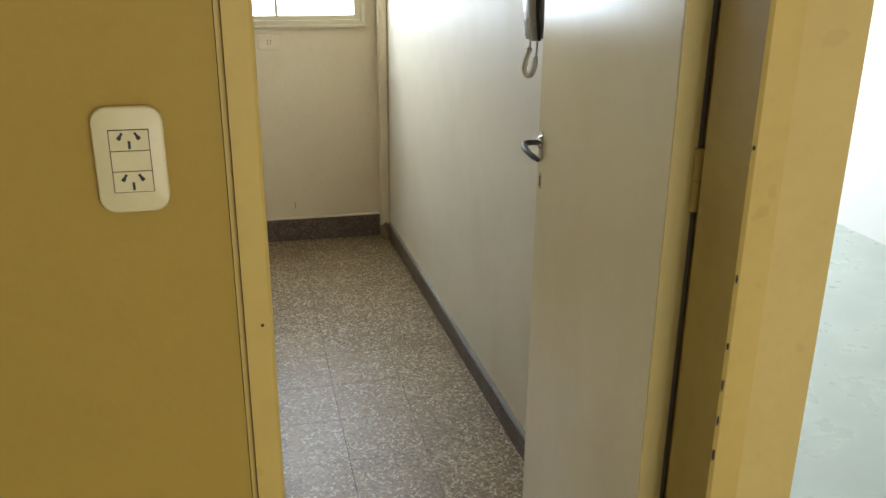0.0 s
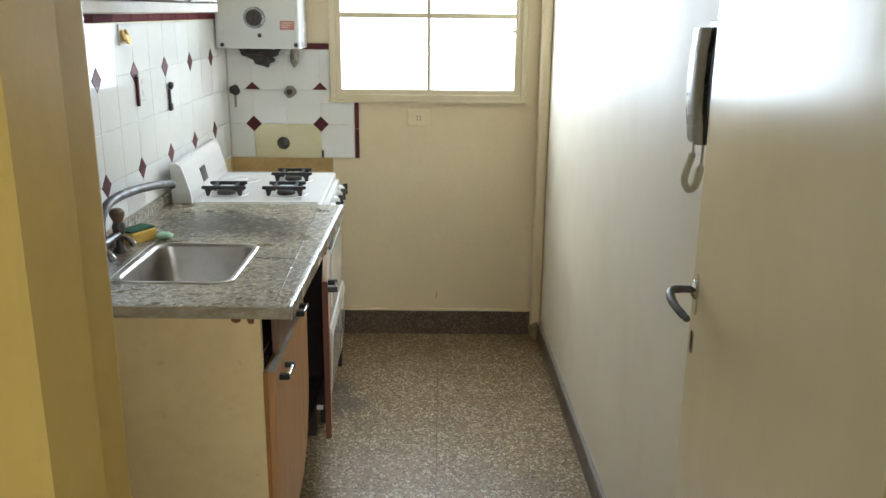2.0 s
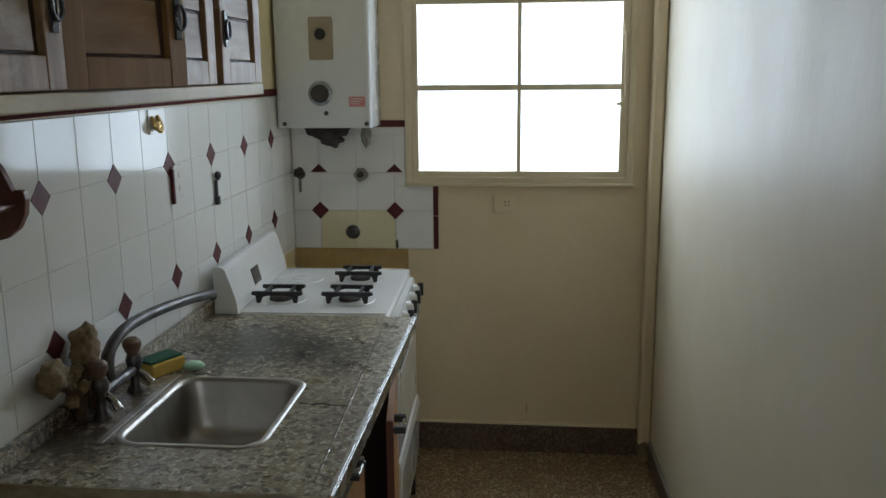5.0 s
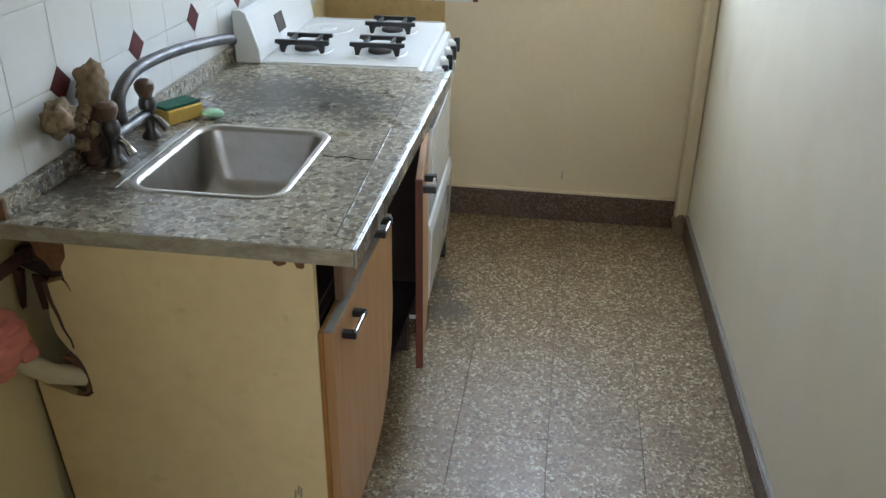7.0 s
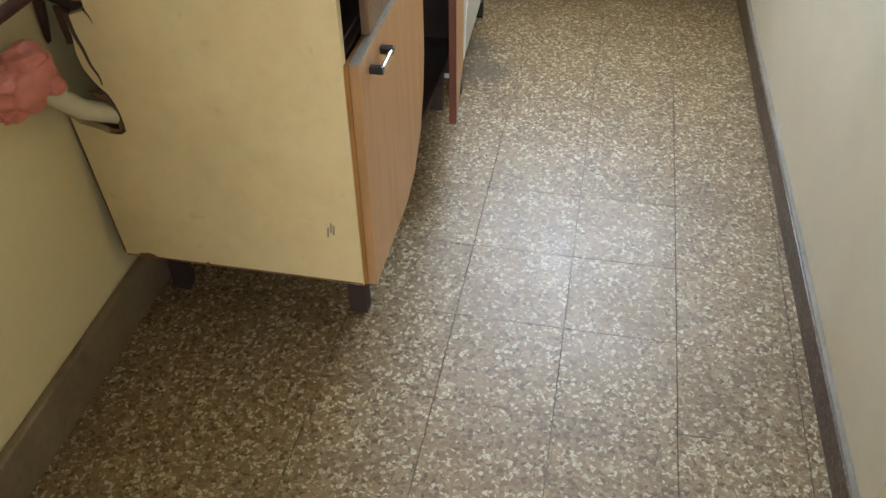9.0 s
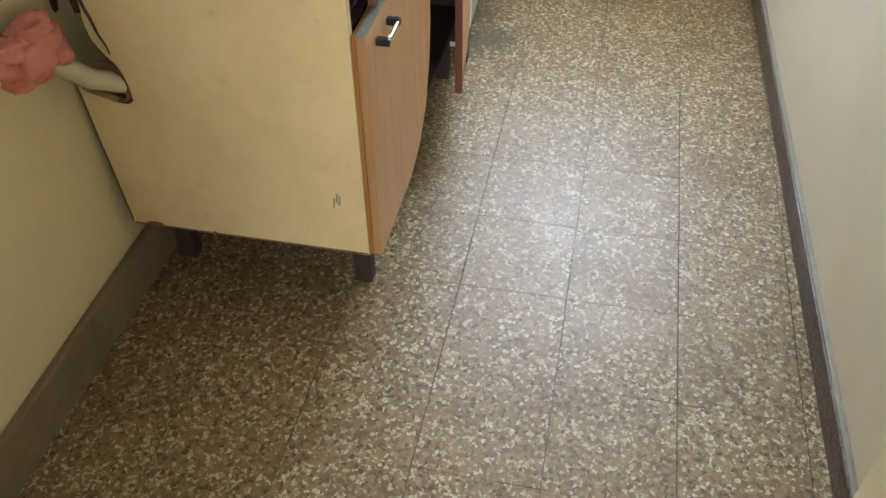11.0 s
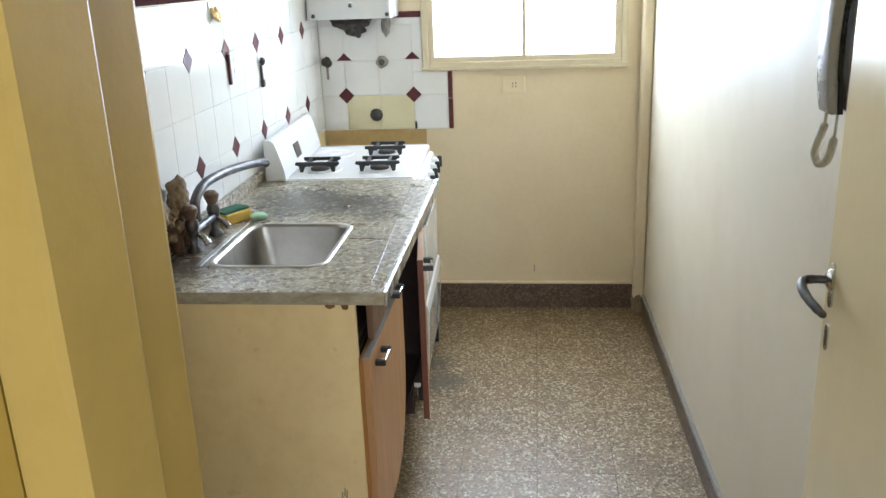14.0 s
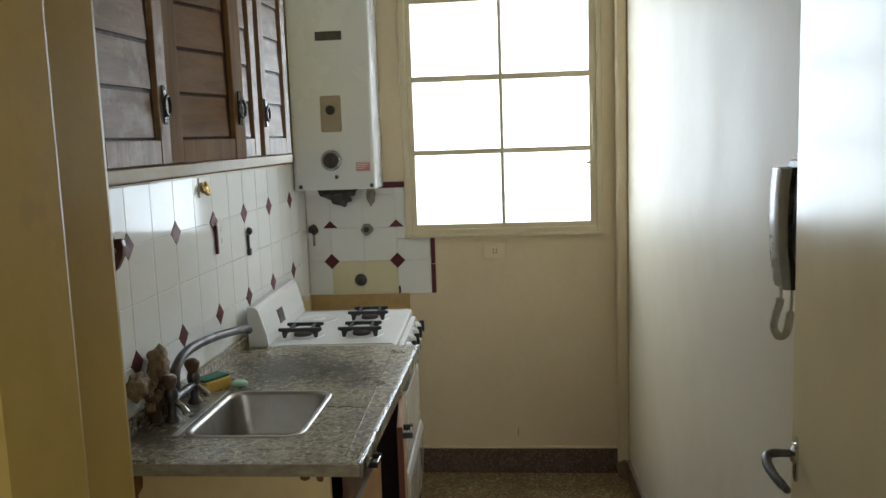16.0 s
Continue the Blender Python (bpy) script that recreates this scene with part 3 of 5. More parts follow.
# a brown strip stands in for the shadow line beside the frame
part("shadow_gap", boxes((0.7056, 0.7068, 0.5160, 0.5195, 0.0, 2.075)), M_BOARD, frame_door, "thin brown strip as the shadow line between frame and plaster")
part("nail_hole", lump((0.728, 0.5108, 1.085), (0.0022, 0.001, 0.0022), 2, 0.2, 2), M_SLOT, frame_door)
for z, w in ((0.92, 0.010), (0.86, 0.008), (0.80, 0.012), (0.985, 0.005), (1.09, 0.006), (1.28, 0.004)):
    part("paint_chip", lump((1.3885, 0.5125, z), (0.0016, 0.0016, w), z * 31, 0.5, 2), M_SLOT, frame_door, "chipped paint on the edge")

# box pipe in the far corner
corner_pipe = thing("corner_pipe", (1.445, 3.965, 0), "cream painted upright pipe boxing in the room's corner", "pipe")
part("pipe", box(1.421, 1.4695, 3.938, 4.003, 0.0, 2.598, 0.012, 3), M_FAR, corner_pipe)
part("mortar_foot", lump((1.444, 3.955, 0.035), (0.034, 0.036, 0.055), 3, 0.3), M_BASE_WORN, corner_pipe, "dirty mortar round the pipe's foot")

peel = thing("paint_blister", (1.517, 1.725, 1.607), "flaked tan plaster patch on the white wall above the intercom", "paint patch")
for fy, fz, fw, fh, fs in ((1.712, 1.603, 0.024, 0.018, 3), (1.735, 1.612, 0.016, 0.022, 6), (1.700, 1.590, 0.010, 0.008, 9), (1.728, 1.590, 0.012, 0.010, 12)):
    part("flake", lump((right_face(fy), fy, fz), (0.0016, fw, fh), fs, 0.7), M_FLAKE, peel)
part("scratch", prism([(0.958, 0.178), (0.962, 0.178), (0.963, 0.212), (0.959, 0.214)], "y", 4.0028, 4.0042), M_PLUG, WALL_FAR, "short grey scratch")

# ---- window ----
win = thing("window_1", (0.915, 4.02, 1.141), "cream painted steel window of six panes, bright with daylight", "window", kind="structure")
for x0, x1, z0, z1 in ((0.467, 0.497, 1.141, 2.27), (1.338, 1.363, 1.141, 2.27), (0.497, 1.338, 1.141, 1.170), (0.497, 1.338, 2.232, 2.27)):
    part("window_frame", box(x0, x1, 3.984, 4.07, z0, z1, 0.003), M_WINFRAME, win)
part("window_sill", box(0.462, 1.368, 3.981, 4.003, 1.132, 1.146, 0.003), M_WINFRAME, win)
sash = part("sash", boxes((0.497, 0.519, 3.996, 4.03, 1.170, 2.232), (1.309, 1.338, 3.996, 4.03, 1.170, 2.232), (0.519, 1.309, 3.996, 4.03, 1.170, 1.191), (0.519, 1.309, 3.996, 4.03, 2.182, 2.232)), M_WINFRAME, win)
part("mullion", box(0.9095, 0.9255, 3.998, 4.028, 1.191, 2.182, 0.003), M_WINFRAME, win)
for x0, x1 in ((0.519, 0.9095), (0.9255, 1.309)):
    part("glazing_bar", box(x0, x1, 3.997, 4.029, 1.508, 1.531, 0.003), M_WINFRAME, win)
    part("transom", box(x0, x1, 3.992, 4.032, 1.836, 1.862, 0.004), M_WINFRAME, win)
    for z0, z1 in ((1.191, 1.508), (1.531, 1.836), (1.862, 2.182)):
        pane = part("pane", boxes((x0, x1, 4.011, 4.015, z0, z1)), M_GLASS, win, "dusty clear glass pane")
        pane.visible_shadow = False
stay = part("stay", tube([(1.322, 3.982, 1.44), (1.324, 3.978, 1.52), (1.321, 3.980, 1.72)], [0.006, 0.0045, 0.0045], 8), M_WINFRAME, win, "painted casement stay rod")
for z, zl, wl in ((1.455, 0.030, 0.030), (1.735, 0.018, 0.016), (1.855, 0.018, 0.020)):
    part("latch", boxes((1.322 - wl, 1.322 + wl * 0.6, 3.974, 3.984, z - 0.006, z + 0.006), (1.312, 1.331, 3.976, 3.990, z - zl, z + zl)), M_WINFRAME, win, "small painted window latch")
part("pivot", box(0.494, 0.512, 3.980, 3.996, 1.83, 1.866, 0.002), M_WINFRAME, win)

# ---- wall sockets and switches ----
sock = thing("wall_socket", (0.597, 0.52, 1.30), "ivory plastic double wall socket with slanted slots on yellow wall", "socket")
smooth(part("plate", prism(round_rect(0.557, 0.634, 1.242, 1.364, 0.018), "y", 0.509, 0.5198, 0.003), M_SOCKET, sock), 50)
part("module_gap", boxes((0.5747, 0.6183, 0.5082, 0.5092, 1.2662, 1.3388)), M_SLOT, sock)
for z0, z1 in ((1.3150, 1.338), (1.2915, 1.3142), (1.267, 1.2907)):
    mod = part("module", box(0.5755, 0.6175, 0.5068, 0.5092, z0, z1, 0.0006), M_SOCKET, sock)
    if abs(z0 - 1.2915) > 0.001:
        zc = (z0 + z1) / 2 + 0.001
        for dx, dz, a in ((-0.009, 0.004, 32), (0.009, 0.004, -32), (0.0, -0.006, 0)):
            s = boxes((-0.0014, 0.0014, 0.5062, 0.507, -0.0045, 0.0045), (-0.0022 if dx else -0.0014, 0.0022 if dx else 0.0014, 0.50615, 0.507, -0.0045 if dx else -0.002, -0.0005 if dx else 0.002))
            bmesh.ops.rotate(s, verts=s.verts, cent=(0, 0, 0), matrix=Matrix.Rotation(radians(a), 3, "Y"))
            bmesh.ops.translate(s, verts=s.verts, vec=(0.5965 + dx, 0, zc + dz))
            part("slot", s, M_SLOT, mod)

switch = thing("wall_socket", (0.87, 4.0, 1.063), "small cream painted wall socket plate under the window", "socket")
part("plate", box(0.820, 0.921, 3.995, 4.0035, 1.026, 1.100, 0.003), M_FAR, switch)
for x in (0.866, 0.880):
    for z in (1.056, 1.070):
        part("slot", box(x - 0.003, x + 0.003, 3.9935, 3.9952, z - 0.0045, z + 0.0045, 0.0008), M_HEATPLATE, switch)

# ---- white tiling ----
PITCH = 0.1535
ROWS_Z = [0.883 + 0.153 * k for k in range(5)]


def tile_mesh(name, sx, sy, sz, material, bevel=0.0012):
    bm = box(-sx / 2, sx / 2, -sy / 2, sy / 2, -sz / 2, sz / 2, bevel, 1)
    me = bpy.data.meshes.new(name)
    bm.to_mesh(me)
    bm.free()
    me.materials.append(material)
    return me


def piece(name, me, at, parent):
    ob = new(name, me)
    ob.parent = parent
    ob.location = at
    return ob


part("grout", boxes((-0.006, -0.0022, 0.80, 3.998, 0.872, 1.495)), M_GROUT, WALL_LEFT)
left_tile = tile_mesh("tile", 0.006, PITCH - 0.0014, 0.153 - 0.0014, M_TILE, 0.0009)
for k in range(-9, 12):
    y0 = 2.188 + PITCH * k
    for z0 in ROWS_Z[:4]:
        if k < 11:
            piece("tile", left_tile, (-0.003, y0 + PITCH / 2, z0 + 0.0765), WALL_LEFT)
        else:
            piece("tile", tile_mesh("tile", 0.006, 3.996 - y0 - 0.002, 0.1508, M_TILE), (-0.003, (y0 + 3.996) / 2, z0 + 0.0765), WALL_LEFT)


def diamond_mesh(half, thick, axis):
    pts = [(half, 0), (0, half), (-half, 0), (0, -half)]
    bm = prism(pts, axis, -thick / 2, thick / 2)
    me = bpy.data.meshes.new("diamond_inset")
    bm.to_mesh(me)
    bm.free()
    me.materials.append(M_MAROON)
    return me


left_diamond = diamond_mesh(0.035, 0.002, "x")
for k in range(-3, 6):
    for z in (1.036, 1.342):
        piece("diamond_inset", left_diamond, (0.0005, 2.188 + 0.307 * k, z), WALL_LEFT)
strip = tile_mesh("trim_strip", 0.010, PITCH - 0.002, 0.024, M_TRIM, 0.002)
for k in range(-9, 12):
    piece("trim_strip", strip, (-0.001, 2.188 + PITCH * (k + 0.5) - (0.02 if k == 11 else 0), 1.511), WALL_LEFT)

part("grout", boxes((0.0, 0.576, 4.0, 4.0035, 0.872, 1.134), (0.0, 0.464, 4.0, 4.0035, 1.134, 1.366)), M_GROUT, WALL_FAR)
FAR_X = [-0.03, 0.110, 0.265, 0.420, 0.575]
FAR_Z = [0.873, 1.030, 1.185, 1.340]
for i, (x0, x1) in enumerate(zip(FAR_X, FAR_X[1:])):
    x0 = max(x0, 0.002)
    for j, (z0, z1) in enumerate(zip(FAR_Z, FAR_Z[1:])):
        if i == 3 and j > 0:
            x1c, z1c = (0.575, 1.132) if j == 1 else (0.463, z1)
        else:
            x1c, z1c = x1, z1
        old = j == 0 and i in (1, 2)
        piece("tile", tile_mesh("tile", x1c - x0 - 0.002, 0.005, z1c - z0 - 0.002, M_TILE_OLD if old else M_TILE), ((x0 + x1c) / 2, 3.9995, (z0 + z1c) / 2), WALL_FAR)
    xe = min(x1, 0.463)
    piece("tile", tile_mesh("tile", xe - x0 - 0.002, 0.005, 0.024, M_TILE), ((x0 + xe) / 2, 3.9995, 1.353), WALL_FAR)
far_diamond = diamond_mesh(0.036, 0.002, "y")
for x in (0.110, 0.420):
    piece("diamond_inset", far_diamond, (x, 3.9965, 1.030), WALL_FAR)
    part("diamond_inset", prism([(x - 0.035, 1.187), (x + 0.035, 1.187), (x, 1.220)], "y", 3.9955, 3.998), M_MAROON, WALL_FAR)
for z0, z1 in ((0.873, 1.008), (1.011, 1.133)):
    part("trim_strip", box(0.5765, 0.596, 3.994, 4.0035, z0, z1, 0.002), M_MAROON, WALL_FAR)
for x0, x1 in ((0.16, 0.31), (0.312, 0.464)):
    part("trim_strip", box(x0, x1, 3.994, 4.0035, 1.368, 1.394, 0.002), M_MAROON, WALL_FAR)
part("bare_plaster", boxes((0.0, 0.47, 4.0, 4.0036, 0.30, 0.8715)), M_OCHRE, WALL_FAR, "ochre bare plaster behind the stove")

# ---- terrazzo floor tiles ----
T = 0.25
floor_tile = tile_mesh("tile", T - 0.0018, T - 0.0006, 0.012, M_TERRAZZO, 0.0004)
for i in range(-4, 3):
    for j in range(-8, 7):
        x0, y0 = 0.972 + T * i, 2.32 + T * j
        xa, xb, ya, yb = max(x0, -0.02), min(x0 + T, 1.512), max(y0, 0.521), min(y0 + T, 4.002)
        if xb - xa < 0.03 or yb - ya < 0.03:
            if xb - xa < 0.012 or yb - ya < 0.012:
                continue
        full = xb - xa > T - 0.001 and yb - ya > T - 0.001
        me = floor_tile if full else tile_mesh("tile", xb - xa - 0.0018, yb - ya - 0.0006, 0.012, M_TERRAZZO, 0.0004)
        piece("tile", me, ((xa + xb) / 2, (ya + yb) / 2, -0.006), FLOOR)

# ---- kitchen counter and sink ----
counter = thing("worktop", (0.315, 2.46, 0.842), "stained grey-brown stone-pattern laminate worktop with a sink cut-out", "worktop")


def slab_with_hole(x0, x1, y0, y1, z0, z1, hole):
    """A slab round a rounded hole."""
    bm = bmesh.new()
    cx, cy = sum(p[0] for p in hole) / len(hole), sum(p[1] for p in hole) / len(hole)
    rim = []
    for px, py in hole:
        dx, dy = px - cx, py - cy
        k = min(((x1 - cx) / dx if dx > 0 else (x0 - cx) / dx) if abs(dx) > 1e-6 else 1e9, ((y1 - cy) / dy if dy > 0 else (y0 - cy) / dy) if abs(dy) > 1e-6 else 1e9)
        rim.append((cx + dx * k, cy + dy * k))
    for corner in ((x0, y0), (x1, y0), (x1, y1), (x0, y1)):
        near = min(range(len(rim)), key=lambda i: (rim[i][0] - corner[0]) ** 2 + (rim[i][1] - corner[1]) ** 2)
        rim[near] = corner
    n = len(hole)
    top_in = [bm.verts.new((*p, z1)) for p in hole]
    top_out = [bm.verts.new((*p, z1)) for p in rim]
    low_in = [bm.verts.new((*p, z0)) for p in hole]
    low_out = [bm.verts.new((*p, z0)) for p in rim]
    for k in range(n):
        j = (k + 1) % n
        bm.faces.new((top_in[k], top_in[j], top_out[j], top_out[k]))
        bm.faces.new((low_out[k], low_out[j], low_in[j], low_in[k]))
        bm.faces.new((top_out[k], top_out[j], low_out[j], low_out[k]))
        bm.faces.new((top_in[j], top_in[k], low_in[k], low_in[j]))
    bmesh.ops.recalc_face_normals(bm, faces=bm.faces[:])
    return bm


part("slab", slab_with_hole(0.001, 0.630, 1.9205, 3.008, 0.8425, 0.872, round_rect(0.146, 0.446, 2.094, 2.468, 0.050, 8)), M_COUNTER, counter)
part("end_edge", box(0.002, 0.629, 1.9170, 1.9203, 0.8425, 0.8715, 0.0008), M_COUNTER_EDGE, counter, "pale stained edge band")
part("front_strip", box(0.6302, 0.6350, 1.9165, 3.008, 0.8400, 0.8755, 0.0015), M_ALU, counter, "scratched aluminium front strip")
part("strip_lip", box(0.6215, 0.6300, 1.9170, 3.008, 0.8722, 0.8752, 0.001), M_ALU, counter, "aluminium lip on the worktop edge")
part("upstand", box(0.0005, 0.020, 1.935, 3.006, 0.8722, 0.912, 0.003), M_COUNTER, counter, "low laminate upstand")
part("upstand_end", box(0.001, 0.019, 1.9285, 1.9347, 0.8722, 0.911, 0.001), M_BOARD, counter, "bare chipboard end")
seam = bmesh.new()
for k in range(26):
    ya = 1.965 + k * 0.0385
    xa, xb = 0.587 - 0.039 * k / 26, 0.587 - 0.039 * (k + 1) / 26
    tube([(xa, ya, 0.8718), (xb, ya + 0.0385, 0.8718)], 0.0011, 5, bm=seam)
part("seam", seam, M_SLOT, counter, "dark open seam in the laminate")
pale = bmesh.new()
for k in range(15):
    if k in (3, 7, 8, 12):
        continue
    ya = 2.02 + k * 0.034
    xa = 0.590 - 0.039 * (ya - 1.965) / 1.0
    tube([(xa, ya, 0.8722), (xa - 0.001, ya + 0.018, 0.8722)], 0.0013, 5, bm=pale)
part("worn_filler", pale, M_ALU, counter, "pale worn filler dashes", "stuff")
part("crack", tube([(0.462, 2.330, 0.8720), (0.495, 2.322, 0.8721), (0.512, 2.330, 0.8721), (0.548, 2.318, 0.8721), (0.572, 2.324, 0.8720)], 0.0012, 5), M_SLOT, counter, "fine dark crack")

sink = thing("sink", (0.291, 2.302, 0.872), "stainless steel inset sink basin, dull and scratched", "sink")


def loft(loops, cap=True):
    bm = bmesh.new()
    rings = [[bm.verts.new(p) for p in lp] for lp in loops]
    for a, b in zip(rings, rings[1:]):
        n = len(a)
        for k in range(n):
            bm.faces.new((a[k], a[(k + 1) % n], b[(k + 1) % n], b[k]))
    if cap:
        bm.faces.new(rings[-1])
    bmesh.ops.recalc_face_normals(bm, faces=bm.faces[:])
    return bm


def basin_loop(grow, r, z):
    return [(x, y, z) for x, y in round_rect(0.154 - grow, 0.438 + grow, 2.102 - grow, 2.460 + grow, r, 8)]


rim = part("rim", loft([basin_loop(0.015, 0.056, 0.8722), basin_loop(0.0135, 0.055, 0.8742), basin_loop(0.006, 0.050, 0.8750), basin_loop(0.001, 0.046, 0.8738), basin_loop(-0.002, 0.044, 0.866)], False), M_STEEL, sink, "raised steel rim")
bowl = part("bowl", loft([basin_loop(-0.002, 0.044, 0.866), basin_loop(-0.006, 0.046, 0.83), basin_loop(-0.012, 0.055, 0.76), basin_loop(-0.022, 0.06, 0.735), basin_loop(-0.045, 0.06, 0.7255), basin_loop(-0.09, 0.05, 0.7235)]), M_STEEL, sink)
part("ledge", box(0.118, 0.134, 2.092, 2.478, 0.8722, 0.8752, 0.001), M_STEEL, sink, "flat steel tap ledge")
smooth(rim, 60), smooth(bowl, 70)
smooth(part("drain", turned([(0.001, 0), (0.03, 0), (0.032, 0.003), (0.022, 0.004), (0.02, 0.001), (0.001, 0.001)], (0.29, 2.30, 0.7236)), M_CHROME, sink))

tap = thing("mixer_tap", (0.072, 2.29, 0.872), "tarnished chrome two-handle bridge tap with a long curved spout", "tap")
for y, nm in ((2.215, "valve"), (2.372, "valve")):
    v = smooth(part(nm, turned([(0.001, 0), (0.021, 0), (0.020, 0.006), (0.012, 0.016), (0.011, 0.05), (0.017, 0.06), (0.019, 0.075), (0.015, 0.088), (0.001, 0.09)], (0.072, y, 0.8722)), M_TAP, tap))
    smooth(part("knob", turned([(0.001, -0.022), (0.011, -0.022), (0.017, -0.010), (0.021, 0.000), (0.021, 0.010), (0.013, 0.018), (0.001, 0.019)], (0.070, y, 0.980), (0, 0, 1), 12), M_KNOB, v, "brown corroded turning knob"))
smooth(part("bridge", tube([(0.072, 2.215, 0.926), (0.072, 2.372, 0.926)], 0.0115, 14), M_TAP, tap))
smooth(part("lever_stub", tube([(0.075, 2.222, 0.925), (0.105, 2.206, 0.914), (0.118, 2.20, 0.898)], [0.009, 0.008, 0.010], 12), M_CHROME, tap))
smooth(part("lever_stub", tube([(0.075, 2.368, 0.925), (0.105, 2.356, 0.914), (0.120, 2.352, 0.900)], [0.009, 0.008, 0.010], 12), M_CHROME, tap))
spout_line = arc([(0.060, 2.285, 0.926), (0.056, 2.282, 0.952), (0.054, 2.300, 0.990), (0.055, 2.372, 1.017), (0.060, 2.500, 1.018), (0.066, 2.660, 1.003), (0.074, 2.835, 0.978), (0.075, 2.862, 0.966)], 7)
smooth(part("spout", tube(spout_line, [0.0145] * 14 + [0.0135] * (len(spout_line) - 20) + [0.013] * 6, 14), M_TAP, tap, "long tarnished swivel spout"))

root = thing("dried_root", (0.035, 2.19, 0.872), "knobbly brown dried root leaning on the tiles behind the tap", "root")
root_rng = random.Random(11)


def root_head(centre, size, seed):
    """A rough fibrous head: one uneven body, knobbly all over."""
    bm = lump(centre, size, seed, 0.32, 4)
    mid = Vector(centre)
    for v in bm.verts:
        d = v.co - mid
        v.co = mid + d * (1 + 0.12 * noise.noise(v.co * 80 + Vector((seed, 0, 0))) + 0.04 * noise.noise(v.co * 210 + Vector((0, seed, 0))))
    return bm


smooth(part("head", root_head((0.034, 2.235, 1.020), (0.027, 0.040, 0.047), 3.0), M_STONE, root, "upright fibrous brown head"), 60)
smooth(part("head", root_head((0.032, 2.112, 0.996), (0.024, 0.041, 0.032), 8.0), M_STONE, root, "smaller grey-brown head"), 60)
for line, thick in (([(0.034, 2.228, 0.990), (0.040, 2.215, 0.950), (0.036, 2.205, 0.915), (0.030, 2.200, 0.874)], 0.013), ([(0.032, 2.125, 0.985), (0.034, 2.160, 0.955), (0.036, 2.190, 0.930), (0.032, 2.200, 0.890)], 0.012), ([(0.034, 2.245, 0.990), (0.032, 2.262, 0.940), (0.030, 2.262, 0.874)], 0.009)):
    pts = arc(line, 5)
    smooth(part("stem", tube(pts, [thick * root_rng.uniform(0.75, 1.25) for _ in pts], 9), M_ROOTSTEM, root, "dark brown stem"), 60)
for kx, ky, kz, kr in ((0.036, 2.165, 0.968, 0.017), (0.038, 2.190, 0.985, 0.015), (0.040, 2.205, 0.945, 0.016), (0.034, 2.175, 0.925, 0.015)):
    smooth(part("knuckle", lump((kx, ky, kz), (kr * 0.85, kr * 1.2, kr), ky * 31, 0.6), M_STONE, root), 50)

sponge = thing("sponge", (0.075, 2.50, 0.872), "yellow kitchen sponge with a green scouring side, beside the sink", "sponge")
part("foam", turn_about(box(0.045, 0.107, 2.452, 2.548, 0.8723, 0.905, 0.004), (0.075, 2.50, 0.88), -28), M_SPONGEY, sponge)
part("scourer", turn_about(box(0.046, 0.100, 2.453, 2.547, 0.9051, 0.912, 0.002), (0.075, 2.50, 0.88), -28), M_SPONGEG, sponge, "dark green scouring pad")
soap = thing("soap", (0.150, 2.518, 0.872), "small worn oval of mint green soap by the sink rim", "soap")
smooth(part("bar", lump((0.150, 2.518, 0.8835), (0.026, 0.020, 0.0105), 4, 0.12), M_SOAP, soap), 70)

# ---- sink cabinet ----
cab = thing("sink_cabinet", (0.29, 2.46, 0), "battered sink cabinet with cream side, brown doors and one door ajar", "cabinet")
notched = [(0.028, 0.200), (0.557, 0.197), (0.557, 0.841), (0.118, 0.841), (0.116, 0.812), (0.103, 0.792), (0.105, 0.768), (0.088, 0.762), (0.061, 0.752), (0.064, 0.716), (0.061, 0.681), (0.066, 0.650), (0.080, 0.625), (0.092, 0.609), (0.102, 0.596), (0.110, 0.570), (0.113, 0.545), (0.112, 0.520), (0.094, 0.514), (0.074, 0.514), (0.060, 0.520), (0.022, 0.530), (0.004, 0.545)]
part("side_panel", prism(notched, "y", 1.926, 1.944), M_PANEL, cab, "cream painted side, broken away at the back corner")
part("broken_edge", prism([(0.092, 0.842), (0.116, 0.840), (0.112, 0.800), (0.104, 0.782), (0.082, 0.780), (0.070, 0.800), (0.060, 0.806), (0.052, 0.838)], "y", 1.930, 1.948), M_BOARD, cab, "splintered brown chipboard")
part("broken_rail", prism([(0.004, 0.806), (0.060, 0.818), (0.102, 0.788), (0.108, 0.772), (0.056, 0.752), (0.003, 0.776)], "y", 1.950, 1.968), M_DARKIN, cab, "dark broken board")
part("splinter", prism([(0.030, 0.760), (0.058, 0.756), (0.060, 0.722), (0.068, 0.690), (0.072, 0.662), (0.052, 0.690), (0.036, 0.688), (0.031, 0.735)], "y", 1.9445, 1.9490), M_CABDARK, cab, "dark brown splinters and shade by the broken board")
# this thin dark strip is the shading below the gas pipe
part("splinter", prism([(0.003, 0.778), (0.020, 0.771), (0.014, 0.730), (0.006, 0.692), (0.003, 0.700)], "y", 1.932, 1.944), M_CABDARK, cab, "dark brown splinters and shade by the broken board")
part("broken_edge", prism([(0.058, 0.604), (0.100, 0.598), (0.113, 0.548), (0.113, 0.516), (0.076, 0.513), (0.080, 0.519), (0.100, 0.524), (0.103, 0.545), (0.092, 0.580)], "y", 1.9275, 1.9305), M_BOARD, cab, "splintered brown chipboard")
